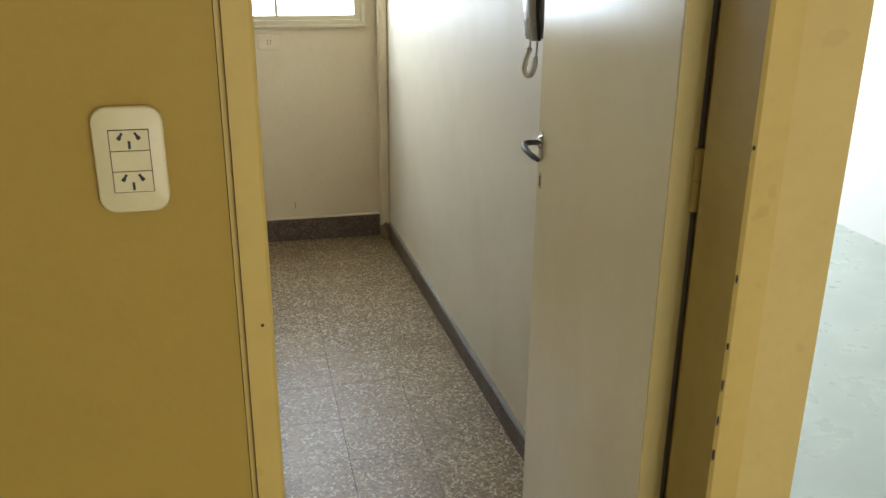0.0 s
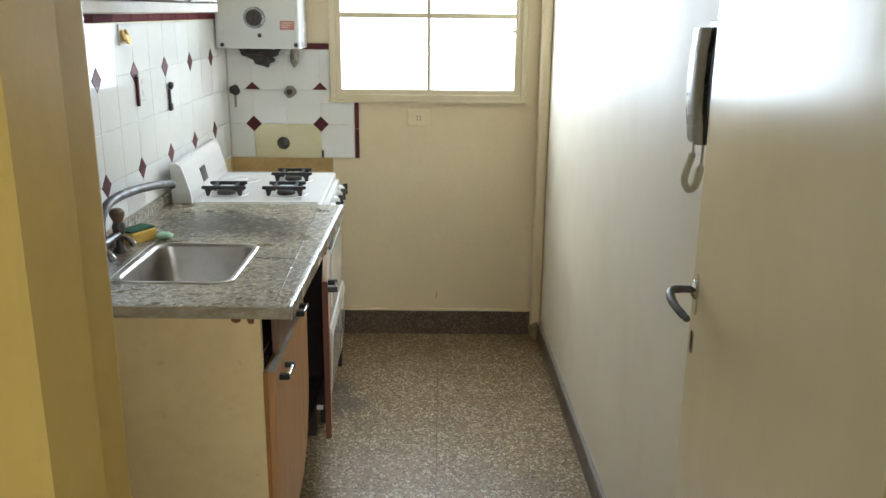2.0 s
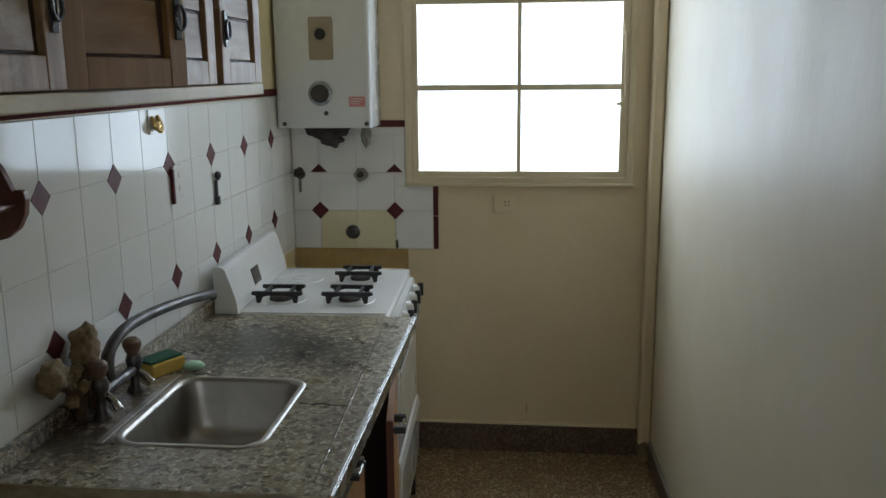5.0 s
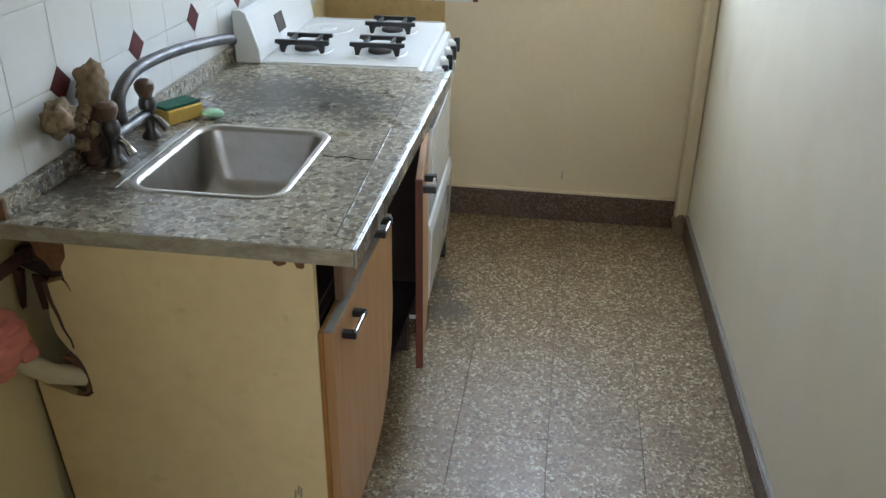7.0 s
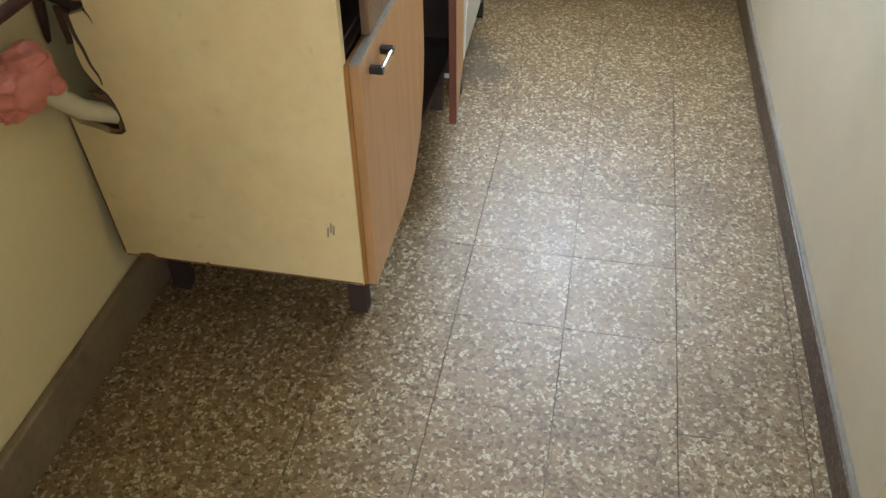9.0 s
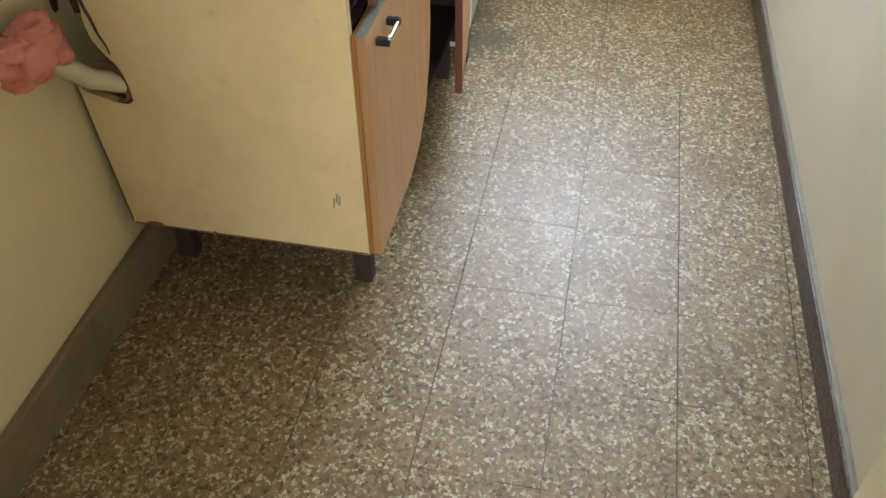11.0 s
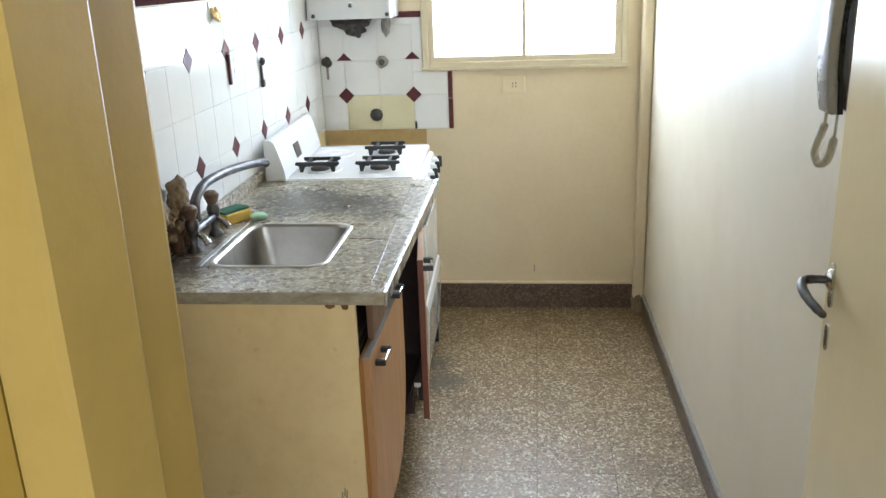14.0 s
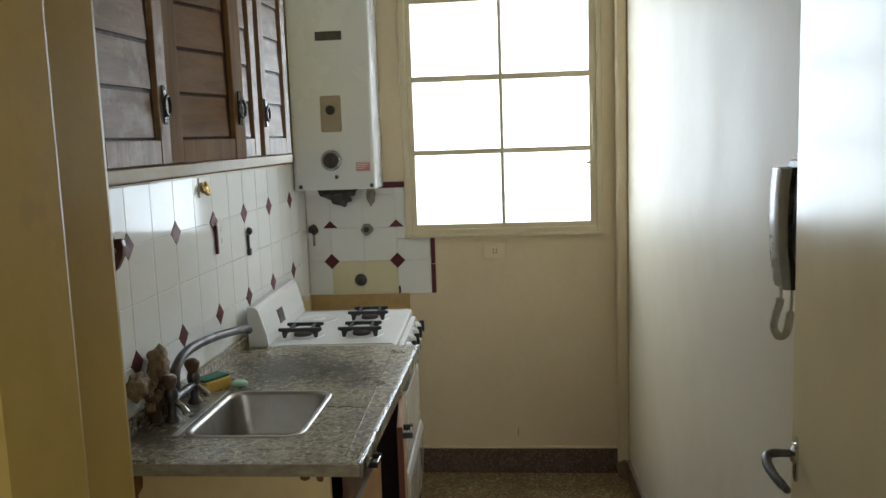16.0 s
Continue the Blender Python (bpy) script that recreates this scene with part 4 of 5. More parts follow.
for line, thick in (([(0.066, 0.760), (0.070, 0.720), (0.078, 0.690), (0.083, 0.662), (0.092, 0.640), (0.094, 0.622)], 0.0045), ([(0.100, 0.770), (0.108, 0.758), (0.112, 0.744)], 0.0022), ([(0.082, 0.612), (0.096, 0.602), (0.106, 0.580), (0.111, 0.556), (0.113, 0.530)], 0.0035), ([(0.113, 0.528), (0.102, 0.518), (0.086, 0.516)], 0.0040)):
    pts = arc([(x, 1.9262, z) for x, z in line], 4)
    part("splinter", tube(pts, [thick * (1.0 - 0.7 * k / len(pts)) for k in range(len(pts))], 6), M_CABDARK, cab, "dark splintered edge")
for x, z, w in ((0.075, 0.204, 0.022), (0.215, 0.199, 0.006), (0.50, 0.838, 0.012), (0.535, 0.836, 0.009)):
    part("chip", lump((x, 1.9255, z), (w, 0.002, 0.007), x * 40, 0.5, 2), M_BOARD, cab, "chipped brown spot")
for x, z in ((0.490, 0.318), (0.502, 0.325), (0.497, 0.330)):
    part("scuff", prism([(x, z), (x + 0.004, z + 0.001), (x + 0.006, z + 0.022), (x + 0.003, z + 0.026)], "y", 1.9252, 1.9262), M_HEATPLATE, cab, "brown scuff mark")
part("back_seam", prism([(0.0225, 0.205), (0.0275, 0.203), (0.0035, 0.540), (-0.0005, 0.540)], "y", 1.9275, 1.9425), M_CABDARK, cab, "dark seam along the wall")
part("dirty_edge", boxes((0.030, 0.556, 1.9252, 1.9262, 0.1985, 0.2025)), M_BOARD, cab, "dark worn bottom edge")
# inner boards and legs take the near-black shade colour
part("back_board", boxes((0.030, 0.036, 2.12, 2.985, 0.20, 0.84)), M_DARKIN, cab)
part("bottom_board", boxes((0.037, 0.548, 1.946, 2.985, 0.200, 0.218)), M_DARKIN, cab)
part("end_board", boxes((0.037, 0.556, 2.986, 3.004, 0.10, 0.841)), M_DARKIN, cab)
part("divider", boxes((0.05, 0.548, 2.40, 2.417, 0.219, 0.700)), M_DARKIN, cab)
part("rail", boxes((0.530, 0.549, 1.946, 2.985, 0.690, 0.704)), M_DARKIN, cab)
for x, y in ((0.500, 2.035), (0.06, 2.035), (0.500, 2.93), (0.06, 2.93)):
    part("leg", boxes((x - 0.02, x + 0.02, y, y + 0.034, 0.0, 0.2)), M_DARKIN, cab, "wooden leg, coloured dark for the shade under the cabinet")


def bar_handle(cabinet_part, x, y, z, long=0.075):
    """A chrome bar between two black feet, lying along the door."""
    h = part("handle", box(x + 0.018, x + 0.025, y - long / 2 + 0.007, y + long / 2 - 0.007, z - 0.005, z + 0.005, 0.002), M_CHROME, cabinet_part, "chrome bar with black ends")
    return h


def handle_feet(cabinet_part, x, y, z, long=0.075):
    for s in (-1, 1):
        part("handle_foot", box(x, x + 0.026, y + s * long / 2 - 0.007, y + s * long / 2 + 0.007, z - 0.007, z + 0.007, 0.002), M_BLACK, cabinet_part, "black handle end")


door_a = part("door", prism([(1.930, 0.200), (2.20, 0.200), (2.29, 0.228), (2.36, 0.290), (2.405, 0.380), (2.425, 0.470), (2.430, 0.702), (1.930, 0.702)], "x", 0.566, 0.584, 0.0015), M_DOORWOOD, cab, "brown wood-grain laminate door, worn away at a lower corner")
part("lipping", box(0.5575, 0.5659, 1.928, 2.19, 0.199, 0.703, 0.001), M_DOOREDGE, door_a, "orange-brown worn lipping")
bar_handle(door_a, 0.584, 2.030, 0.664), handle_feet(door_a, 0.584, 2.030, 0.664)
drawer_a = part("drawer_front", turn_about(box(0.560, 0.576, 2.035, 2.425, 0.706, 0.828, 0.0015), (0.568, 2.425, 0.77), 0.0), M_DRAWER, cab, "glossy brown drawer front, hanging loose")
bar_handle(drawer_a, 0.576, 2.320, 0.722, 0.065), handle_feet(drawer_a, 0.576, 2.320, 0.722, 0.065)
part("drawer_box", boxes((0.47, 0.545, 1.962, 1.974, 0.720, 0.820), (0.47, 0.545, 2.39, 2.402, 0.720, 0.820), (0.47, 0.545, 1.974, 2.39, 0.720, 0.728)), M_DARKIN, cab, "drawer box, coloured dark for the shade inside")
part("top_edge", boxes((0.5662, 0.5838, 1.932, 2.428, 0.7022, 0.7040)), M_PLUG, door_a, "worn grey top edge")
drawer_b = part("drawer_front", box(0.556, 0.573, 2.62, 2.982, 0.712, 0.838, 0.0015), M_DRAWER, cab, "glossy brown drawer front")
bar_handle(drawer_b, 0.573, 2.80, 0.765), handle_feet(drawer_b, 0.573, 2.80, 0.765)
AJAR = (0.556, 2.985, 0.4)
door_b = part("door", turn_about(box(0.558, 0.576, 2.635, 2.982, 0.150, 0.704, 0.0015), AJAR, 7.0), M_DOORWOOD, cab, "brown laminate door standing ajar")
part("lipping", turn_about(box(0.5575, 0.5765, 2.628, 2.6348, 0.150, 0.704, 0.001), AJAR, 7.0), M_REDEDGE, door_b, "dark red-brown lipping")
hb = box(0.598, 0.606, 2.655, 2.73, 0.664, 0.676, 0.002)
part("handle", turn_about(hb, AJAR, 7.0), M_CHROME, door_b, "chrome bar with black ends")
for y in (2.655, 2.73):
    part("handle_foot", turn_about(box(0.576, 0.608, y - 0.008, y + 0.008, 0.661, 0.679, 0.002), AJAR, 7.0), M_BLACK, door_b, "black handle end")

# ---- pipes by the cabinet ----
gas = thing("gas_pipe", (0.022, 1.80, 0.80), "dark rusty pipe with a copper cap along the cream wall", "pipe")
smooth(part("pipe", tube([(0.026, 1.955, 0.800), (0.022, 1.68, 0.801)], 0.0115, 12), M_RUST, gas))
smooth(part("elbow", tube(arc([(0.060, 1.957, 0.800), (0.036, 1.955, 0.800), (0.026, 1.940, 0.800)], 5), 0.0145, 12), M_RUST, gas))
smooth(part("collar", tube([(0.022, 1.700, 0.801), (0.0215, 1.662, 0.801)], 0.0145, 12), M_PLUG, gas, "grey collar"))
smooth(part("cap", turned([(0.001, 0), (0.018, 0), (0.019, 0.018), (0.012, 0.026), (0.010, 0.034), (0.001, 0.036)], (0.0215, 1.662, 0.801), (0, -1, 0), 10), M_COPPER, gas, "copper end cap"))

drain_pipe = thing("drain_pipe", (0.06, 1.88, 0.60), "pale plastic waste pipe wrapped in a coral bag", "pipe")
smooth(part("pipe", tube([(0.036, 1.840, 0.652), (0.066, 1.890, 0.588), (0.096, 1.945, 0.548), (0.120, 1.99, 0.530)], 0.019, 14), M_PVC, drain_pipe))
for at, size, s, crease in (((0.040, 1.790, 0.694), (0.040, 0.072, 0.042), 1.0, 0.32), ((0.034, 1.752, 0.716), (0.028, 0.040, 0.024), 2.0, 0.4), ((0.038, 1.815, 0.728), (0.030, 0.046, 0.020), 4.0, 0.4), ((0.044, 1.846, 0.670), (0.030, 0.028, 0.030), 6.0, 0.4), ((0.040, 1.770, 0.668), (0.032, 0.046, 0.022), 9.0, 0.35)):
    smooth(part("bag_fold", lump(at, size, s, crease, 4), M_PINKBAG, drain_pipe, "crumpled coral plastic bag"), 80)

# ---- stove ----
stove = thing("gas_stove", (0.30, 3.32, 0), "white enamelled gas stove with black pan supports", "stove")
stove.matrix_world = Matrix.Translation((0.297, 3.32, 0)) @ Matrix.Rotation(radians(2.0), 4, "Z") @ Matrix.Diagonal((0.965, 1, 1, 1))
part("body", box(0.012, 0.532, 3.016, 3.622, 0.06, 0.842, 0.004), M_ENAMEL, stove)
part("hob", box(0.010, 0.548, 3.012, 3.626, 0.8425, 0.872, 0.008, 3), M_ENAMEL, stove)
for y in (3.020, 3.610):
    part("hob_rim", box(0.080, 0.535, y, y + 0.006, 0.8722, 0.876, 0.001), M_ENAMEL, stove)
guard = part("backguard", prism([(0.004, 0.8725), (0.075, 0.8725), (0.070, 0.905), (0.050, 0.975), (0.040, 1.005), (0.028, 1.015), (0.006, 1.013)], "y", 3.020, 3.618, 0.003), M_ENAMEL, stove, "raised white splash back")
part("end_cap", prism([(0.004, 0.8725), (0.078, 0.8725), (0.075, 0.91), (0.056, 0.975), (0.044, 1.008), (0.028, 1.019), (0.004, 1.017)], "y", 3.004, 3.0195, 0.003), M_HEATER, stove, "grey-white rounded end cap")
part("dial_window", turn_about(box(0.060, 0.064, 3.225, 3.300, 0.908, 0.962, 0.001), (0.062, 3.26, 0.935), -14, "Y"), M_PHONEDARK, stove, "dark dial window")
part("control_panel", prism([(0.533, 0.770), (0.566, 0.772), (0.574, 0.800), (0.562, 0.842), (0.533, 0.842)], "y", 3.018, 3.620, 0.002), M_ENAMEL, stove)
for y in (3.09, 3.19, 3.31, 3.43, 3.54):
    kn = smooth(part("knob", turned([(0.001, 0), (0.021, 0), (0.019, 0.010), (0.013, 0.024), (0.001, 0.025)], (0.570, y, 0.815), (1, 0, 0.15), 14), M_ENAMEL, stove, "control knob with a black grip"))
    part("grip", box(0.586, 0.606, y - 0.007, y + 0.007, 0.795, 0.841, 0.003), M_BLACK, kn, "black plastic grip")
part("oven_door", box(0.533, 0.568, 3.022, 3.616, 0.400, 0.765, 0.006), M_ENAMEL, stove)
part("oven_panel", box(0.5682, 0.5715, 3.10, 3.54, 0.45, 0.66, 0.001), M_ENAMEL, stove, "raised white oven door panel")
part("spy_hole", box(0.5716, 0.5722, 3.52, 3.535, 0.455, 0.49, 0.0002), M_SOOT, stove, "small dark slot")
smooth(part("oven_handle", prism([(0.5685, 0.690), (0.578, 0.692), (0.588, 0.722), (0.588, 0.752), (0.578, 0.762), (0.5685, 0.764)], "y", 3.045, 3.595, 0.003), M_GREYBAND, stove, "blue-grey metal oven handle band"))
part("warming_drawer", prism([(0.533, 0.10), (0.556, 0.10), (0.570, 0.13), (0.580, 0.36), (0.572, 0.392), (0.533, 0.392)], "y", 3.024, 3.614, 0.004), M_ENAMEL, stove)
for x, y in ((0.05, 3.05), (0.54, 3.05), (0.05, 3.59), (0.54, 3.59)):
    part("foot", boxes((x - 0.02, x + 0.02, y - 0.02, y + 0.02, 0.0, 0.06)), M_BLACK, stove)
for x, y, grate in ((0.165, 3.185, True), (0.395, 3.185, True), (0.385, 3.465, True), (0.165, 3.465, False)):
    well = smooth(part("burner_well", turned([(0.001, 0), (0.085, 0), (0.082, 0.0022), (0.072, 0.0012), (0.001, 0.0012)], (x, y, 0.8721), sides=28), M_ENAMEL, stove))
    smooth(part("burner", turned([(0.001, 0), (0.036, 0), (0.036, 0.010), (0.030, 0.016), (0.022, 0.018), (0.001, 0.019)] if grate else [(0.001, 0), (0.03, 0), (0.026, 0.004), (0.001, 0.005)], (x, y, 0.8734), sides=24), M_SOOT if grate else M_ENAMEL, well))
    if grate:
        g = bmesh.new()
        bar = [(-0.082, 0.910), (0.082, 0.910), (0.084, 0.900), (0.070, 0.897), (0.066, 0.8738), (0.056, 0.8738), (0.048, 0.893), (0.026, 0.898), (-0.026, 0.898), (-0.048, 0.893), (-0.056, 0.8738), (-0.066, 0.8738), (-0.070, 0.897), (-0.084, 0.900)]
        for dy, sc in ((-0.046, 1.0), (0.046, 0.86)):
            join(g, prism([(x + sc * bx, bz) for bx, bz in bar], "y", y + dy - 0.006, y + dy + 0.006))
        for dx in (-0.040, 0.040):
            join(g, prism([(y - 0.040, 0.909), (y + 0.040, 0.909), (y + 0.040, 0.899), (y - 0.040, 0.899)], "x", x + dx - 0.0045, x + dx + 0.0045))
        part("pan_support", g, M_IRON, stove, "black cast pan support")

# ---- water heater ----
heater = thing("water_heater", (0.20, 3.90, 1.376), "white enamelled gas water heater hung on the end wall", "water heater")
body = prism([(0.004, 4.002), (0.004, 3.812), (0.008, 3.802), (0.020, 3.797), (0.352, 3.797), (0.361, 3.799), (0.366, 3.805), (0.368, 3.815), (0.368, 4.002)], "z", 1.376, 2.235, 0.0015)
smooth(part("casing", body, M_HEATER, heater), 30)
part("slot", box(0.132, 0.248, 3.794, 3.7968, 2.018, 2.056, 0.002), M_SOOT, heater, "dark flue slot")
pl = part("switch_plate", prism(round_rect(0.140, 0.231, 1.628, 1.784, 0.008), "y", 3.7905, 3.7968, 0.0015), M_HEATPLATE, heater, "tan switch plate")
smooth(part("button", turned([(0.001, 0), (0.021, 0), (0.019, 0.008), (0.001, 0.009)], (0.184, 3.7905, 1.722), (0, -1, 0)), M_BLACK, pl, "round black button"))
dial = smooth(part("dial_ring", turned([(0.001, 0), (0.046, 0), (0.046, 0.006), (0.039, 0.009), (0.001, 0.008)], (0.177, 3.797, 1.505), (0, -1, 0), 28), M_GREYBAND, heater, "chrome ring"))
smooth(part("dial", turned([(0.001, 0), (0.035, 0), (0.032, 0.018), (0.001, 0.019)], (0.177, 3.789, 1.505), (0, -1, 0), 24), M_SOOT, dial, "dark grey temperature dial"))
part("dial_grip", box(0.173, 0.181, 3.763, 3.772, 1.475, 1.535, 0.002), M_SOOT, dial)
part("label", boxes((0.285, 0.346, 3.7955, 3.7968, 1.456, 1.493)), M_PINK, heater, "faded red label")
for k in range(3):
    part("label_line", boxes((0.290, 0.338 - 0.008 * k, 3.7951, 3.7955, 1.483 - 0.009 * k, 1.486 - 0.009 * k)), M_HEATER, heater)
for x, z in ((0.034, 1.392), (0.350, 1.392), (0.196, 1.432)):
    smooth(part("screw", turned([(0.001, 0), (0.009, 0), (0.007, 0.004), (0.001, 0.005)], (x, 3.797, z), (0, -1, 0), 12), M_SOOT, heater, "dark screw head"))
smooth(part("flue", tube([(0.20, 3.91, 2.235), (0.20, 3.91, 2.598)], 0.055, 20), M_ALU, heater, "metal flue pipe"))
under = bmesh.new()
for at, size, s in (((0.165, 3.95, 1.352), (0.075, 0.03, 0.024), 1), ((0.18, 3.955, 1.322), (0.042, 0.028, 0.030), 2), ((0.10, 3.955, 1.358), (0.03, 0.02, 0.020), 3)):
    join(under, lump(at, size, s, 0.4))
join(under, tube(arc([(0.075, 3.95, 1.374), (0.10, 3.95, 1.346), (0.16, 3.95, 1.326), (0.22, 3.95, 1.346), (0.25, 3.95, 1.374)], 5), 0.011, 8))
part("pipe_stub", under, M_SOOT, heater, "sooty broken pipe bracket")
part("pipe_stub", lump((0.315, 3.962, 1.345), (0.02, 0.02, 0.045), 8, 0.5), M_PLUG, heater, "grey putty round a pipe stub")

# ---- small fittings on the tiles ----
def wall_boss(name, at, axis, label, category, r=0.03, mat=M_PLUG, seed=1.0, disc=False):
    t = thing(name, at, label, category)
    d = Vector(axis)
    size = [r if abs(a) < 0.5 else 0.012 for a in d]
    if disc:
        smooth(part("rosette", turned([(0.001, -0.002), (r, -0.002), (r * 0.95, 0.004), (r * 0.6, 0.011), (r * 0.55, 0.014), (0.001, 0.014)], at, axis, 24), M_TAP, t, "dull metal rosette"))
    else:
        part("rosette", lump(Vector(at) + 0.006 * d, size, seed, 0.35), mat, t)
    smooth(part("stub", turned([(0.001, 0), (0.013, 0), (0.013, 0.018), (0.008, 0.022), (0.001, 0.022)], Vector(at) + 0.008 * d, axis, 12), M_SOOT, t))
    return t


wall_boss("pipe_outlet", (0.243, 3.997, 0.940), (0, -1, 0), "grey capped gas outlet on yellowed tiles", "pipe", 0.030, M_PLUG, 2.0, True)
wall_boss("pipe_outlet", (0.284, 3.997, 1.178), (0, -1, 0), "grey putty lump on a cut pipe in the tiles", "pipe", 0.026, M_PLUG, 5.0)
ob = wall_boss("pipe_outlet", (0.030, 3.997, 1.182), (0, -1, 0), "grey pipe stub with a drip mark below", "pipe", 0.022, M_SOOT, 7.0)
part("drip", box(0.026, 0.036, 3.988, 3.9965, 1.105, 1.168, 0.002), M_PLUG, ob)
part("putty", lump((0.425, 3.994, 0.892), (0.006, 0.004, 0.02), 3, 0.4, 2), M_SOOT, ob)

hook = thing("towel_hook", (0.004, 2.722, 1.455), "small brass hook with clear back plate under the cabinet", "hook")
part("back_plate", box(0.0005, 0.004, 2.692, 2.752, 1.43, 1.492, 0.001), M_TILE, hook)
smooth(part("hook", tube(arc([(0.004, 2.705, 1.475), (0.016, 2.708, 1.448), (0.020, 2.722, 1.438), (0.016, 2.738, 1.450), (0.004, 2.740, 1.476)], 5), 0.006, 8), M_BRASS, hook))
smooth(part("boss", lump((0.012, 2.722, 1.452), (0.009, 0.016, 0.013), 3, 0.25), M_BRASS, hook))

outlet = thing("tile_outlet", (0.004, 2.84, 1.298), "white socket on the tiles with a dark gap at its edge", "socket")
part("plate", box(0.0005, 0.009, 2.812, 2.872, 1.250, 1.338, 0.002), M_TILE, outlet)
part("gap", box(0.0005, 0.010, 2.800, 2.811, 1.236, 1.330, 0.001), M_MAROON, outlet, "dark slot")
for z in (1.275, 1.312):
    part("slot", boxes((0.009, 0.0095, 2.838, 2.842, z - 0.008, z + 0.008)), M_PLUG, outlet)

keyhook = thing("key_hook", (0.004, 3.125, 1.235), "small black iron hook hanging on the white tiles", "hook")
smooth(part("knob", lump((0.012, 3.125, 1.276), (0.010, 0.014, 0.014), 2, 0.2), M_BLACK, keyhook))
part("stem", box(0.001, 0.010, 3.119, 3.131, 1.212, 1.264, 0.003), M_BLACK, keyhook)
part("stem_foot", box(0.001, 0.014, 3.115, 3.135, 1.186, 1.213, 0.003), M_BLACK, keyhook)

holder = thing("paper_towel_holder", (0.03, 1.905, 1.35), "empty red-brown wooden paper towel holder on white tiles", "towel holder")
arm = [(0.001, 1.286), (0.020, 1.290), (0.045, 1.308), (0.060, 1.335), (0.064, 1.362), (0.060, 1.378), (0.048, 1.380), (0.040, 1.376), (0.034, 1.390), (0.022, 1.418), (0.008, 1.436), (0.001, 1.438)]
for y in (1.775, 2.035):
    part("end_board", prism(arm, "y", y, y + 0.016, 0.002), M_HEART, holder, "scalloped red-brown end board")
part("back_rail", box(0.001, 0.012, 1.791, 2.035, 1.40, 1.436, 0.002), M_HEART, holder)
smooth(part("rod", turned([(0.001, -0.004), (0.007, -0.004), (0.008, 0.003), (0.008, 0.234), (0.007, 0.242), (0.001, 0.242)], (0.040, 1.794, 1.352), (0, 1, 0), 14), M_HEART, holder, "thin brown rod"))

# ---- wall cabinet ----
wall_cab = thing("wall_cabinet", (0.155, 2.05, 1.553), "brown pine wall cabinet, black ring pulls, one door ajar", "cabinet")
CY0, CY1, CZ0, CZ1 = 1.452, 2.668, 1.556, 2.40
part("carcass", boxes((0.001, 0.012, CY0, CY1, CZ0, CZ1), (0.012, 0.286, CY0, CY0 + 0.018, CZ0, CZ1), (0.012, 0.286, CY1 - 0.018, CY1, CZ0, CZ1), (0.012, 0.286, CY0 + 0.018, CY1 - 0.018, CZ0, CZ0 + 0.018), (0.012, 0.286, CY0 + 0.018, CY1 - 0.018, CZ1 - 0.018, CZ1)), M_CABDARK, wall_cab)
part("shelf_edge", box(0.001, 0.312, CY0 - 0.004, CY1 + 0.004, 1.530, 1.5555, 0.003), M_SHELF, wall_cab, "cream painted bottom board")


def louvre_door(y0, w, swing, hinge_left, handle_right, wood):
    """A framed door of wide overlapping boards with a groove, painted dark as shade, by the closing stile and a black
    ring pull.
    """
    z0, z1, x = CZ0 + 0.002, CZ1 - 0.004, 0.2885
    piv = (x, y0 if hinge_left else y0 + w, 2.0)
    st = 0.046

    def put(name, bm, material, parent, label=""):
        return part(name, turn_about(bm, piv, -swing if hinge_left else swing), material, parent, label)

    # dark backing gives the groove and board gaps their shadow
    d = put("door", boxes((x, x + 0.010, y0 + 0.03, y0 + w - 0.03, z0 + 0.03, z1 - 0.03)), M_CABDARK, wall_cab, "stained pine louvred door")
    put("stile", box(x, x + 0.022, y0 + 0.001, y0 + st, z0, z1, 0.002), wood, d)
    put("stile", box(x, x + 0.022, y0 + w - st, y0 + w - 0.001, z0, z1, 0.002), wood, d)
    put("rail", box(x, x + 0.0215, y0 + st, y0 + w - st, z0, z0 + 0.047, 0.002), wood, d)
    put("rail", box(x, x + 0.0215, y0 + st, y0 + w - st, z1 - 0.06, z1, 0.002), wood, d)
    ga, gb = (0.001, 0.020)
    z, n = z0 + 0.048, 8
    step = (z1 - 0.061 - z) / n
    for k in range(n):
        ya, yb = y0 + st + ga, y0 + w - st - gb
        slat = prism([(x + 0.0105, z + k * step + 0.0035), (x + 0.0175, z + k * step + 0.0045), (x + 0.0135, z + (k + 1) * step - 0.003), (x + 0.0105, z + (k + 1) * step - 0.0025)], "y", ya, yb)
        put("slat", slat, M_CABSLAT if wood is M_CABWOOD else M_CABSHADESLAT, d)
    hy = y0 + w - st / 2 if handle_right else y0 + st / 2
    hz = z0 + 0.115
    pull = put("pull_plate", box(x + 0.022, x + 0.026, hy - 0.009, hy + 0.009, hz - 0.038, hz + 0.038, 0.002), M_BLACK, d, "black iron pull plate")
    ring = [(x + 0.030, hy + 0.013 * math.cos(k * math.tau / 16), hz - 0.002 + 0.019 * math.sin(k * math.tau / 16)) for k in range(16)]
    put("ring", tube(ring, 0.0035, 6, closed=True), M_BLACK, pull)
    return d


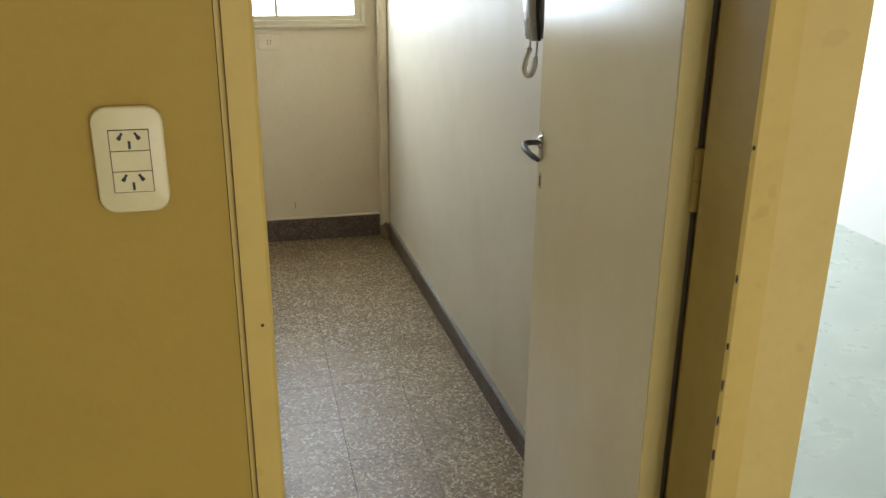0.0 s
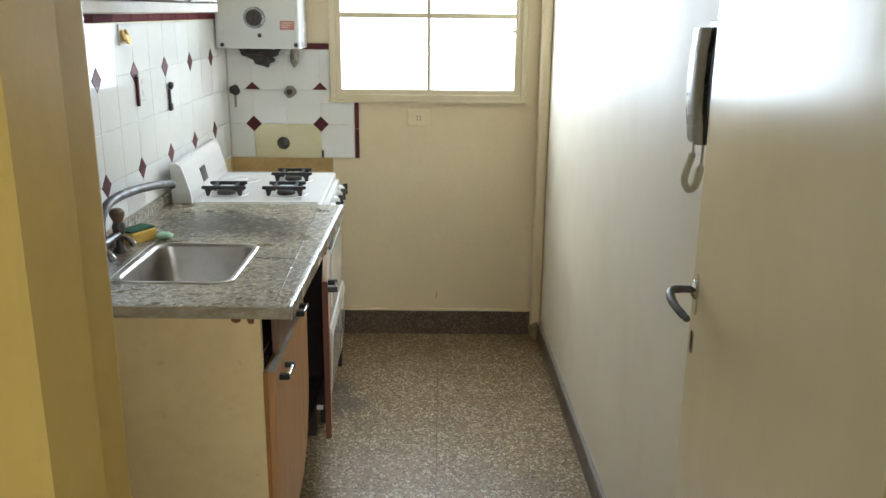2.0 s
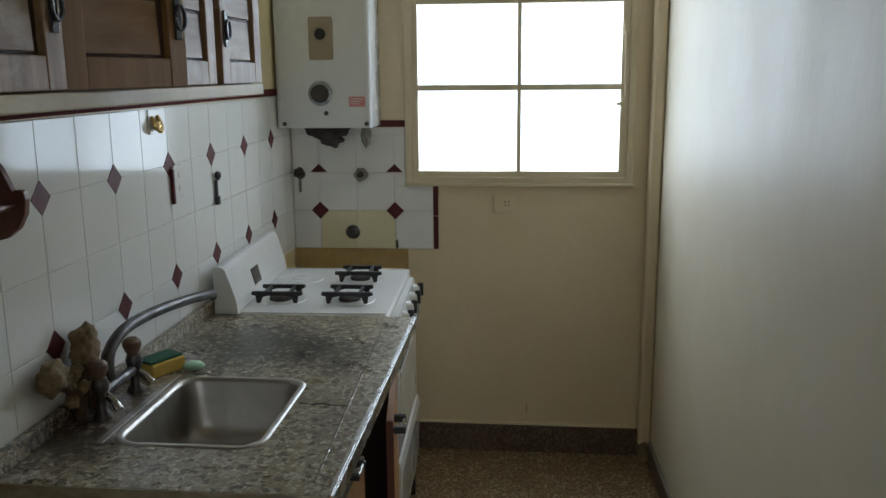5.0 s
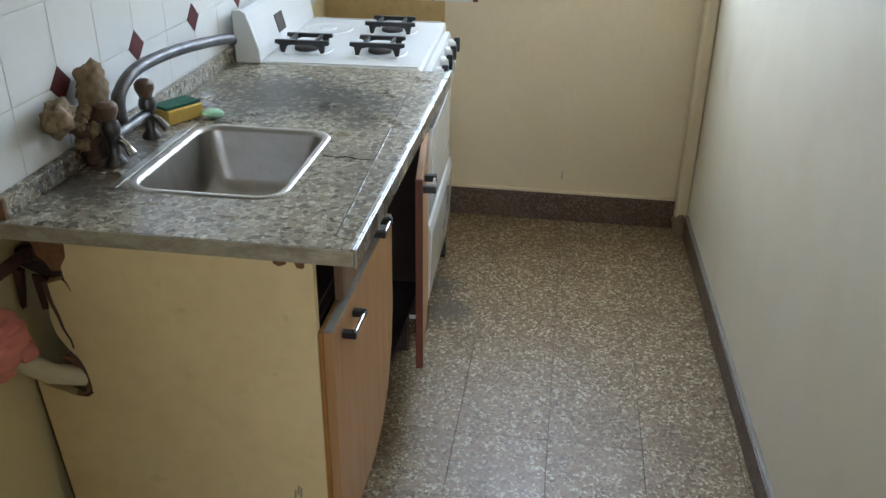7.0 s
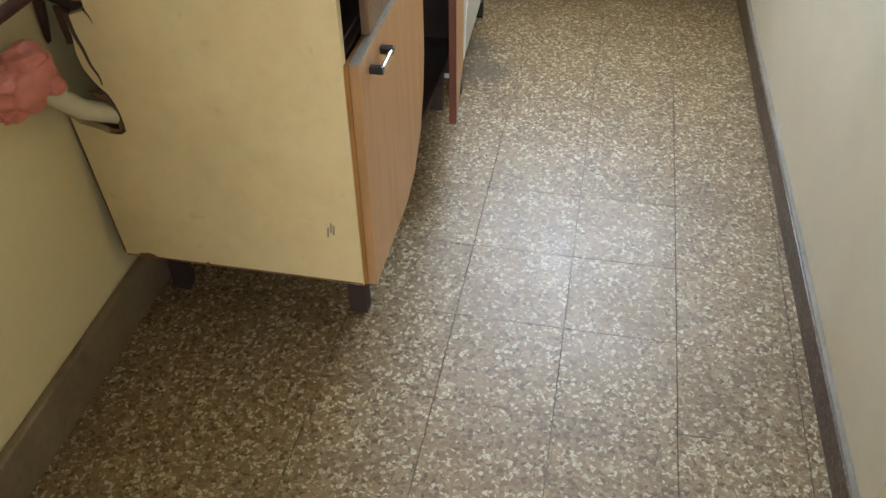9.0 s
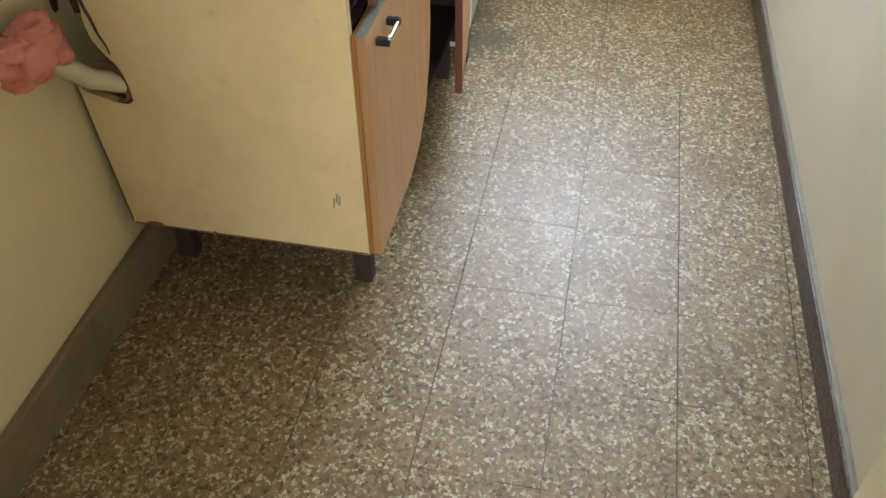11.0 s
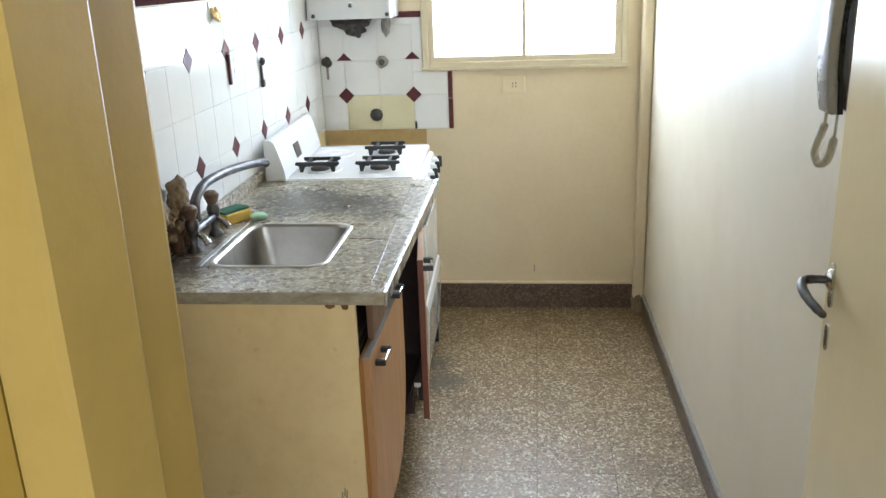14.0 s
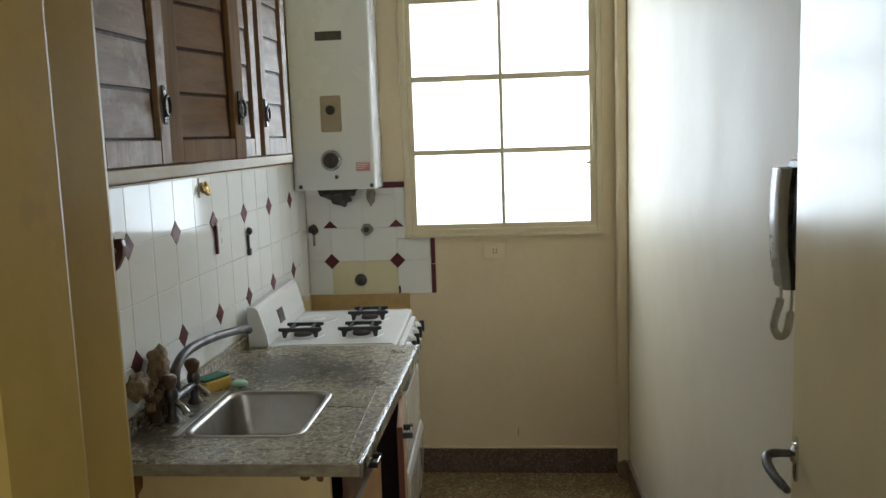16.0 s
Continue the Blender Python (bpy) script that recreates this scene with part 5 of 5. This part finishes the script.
louvre_door(1.456, 0.312, 0.6, True, True, M_CABWOOD)
louvre_door(1.774, 0.288, 13.2, True, True, M_CABSHADE)
louvre_door(2.068, 0.296, 0.0, False, False, M_CABWOOD)
louvre_door(2.400, 0.266, 0.0, False, False, M_CABWOOD)

# ---- intercom ----
phone = thing("intercom_phone", (1.48, 1.69, 1.30), "grey wall intercom handset in its cradle with a hanging cord", "intercom")
part("wall_plate", box(1.5035, 1.5192, 1.645, 1.735, 1.300, 1.538, 0.004), M_PHONEDARK, phone, "dark back plate")
base_line = [(1.5033, 1.306), (1.5033, 1.531), (1.4925, 1.529), (1.4885, 1.514), (1.4850, 1.46), (1.4850, 1.40), (1.4885, 1.35), (1.4895, 1.306)]
part("cradle", prism(base_line, "y", 1.650, 1.730, 0.003), M_PHONECRADLE, phone, "grey-brown cradle")
hand_front = [(1.4575, 1.518), (1.4545, 1.47), (1.4535, 1.42), (1.4550, 1.37), (1.4585, 1.33), (1.4650, 1.300)]
hand_back = [(1.4800, 1.300), (1.4770, 1.34), (1.4730, 1.37), (1.4715, 1.42), (1.4730, 1.47), (1.4775, 1.518)]
handset = smooth(part("handset", prism(hand_front + hand_back, "y", 1.661, 1.719, 0.004), M_PHONE, phone, "curved grey handset"), 35)
# black strip gives the handset its backlit dark side
part("handset_back", prism([(x + 0.0003, z) for x, z in hand_back] + [(x + 0.0085, z) for x, z in hand_back[::-1]], "y", 1.663, 1.717), M_BLACK, handset, "black strip for the shaded side of the handset")
part("hook_switch", box(1.478, 1.488, 1.684, 1.696, 1.395, 1.415, 0.002), M_PHONEDARK, phone)
cord_line = arc([(1.4700, 1.690, 1.302), (1.4690, 1.692, 1.278), (1.4670, 1.712, 1.244), (1.4680, 1.726, 1.220), (1.4740, 1.716, 1.204), (1.4820, 1.696, 1.216), (1.4870, 1.690, 1.258), (1.4890, 1.692, 1.308)], 8)
smooth(part("cord", tube(cord_line, [0.0028] * 8 + [0.0075] * (len(cord_line) - 17) + [0.0028] * 9, 10), M_CORD, phone, "pale coiled cord"))
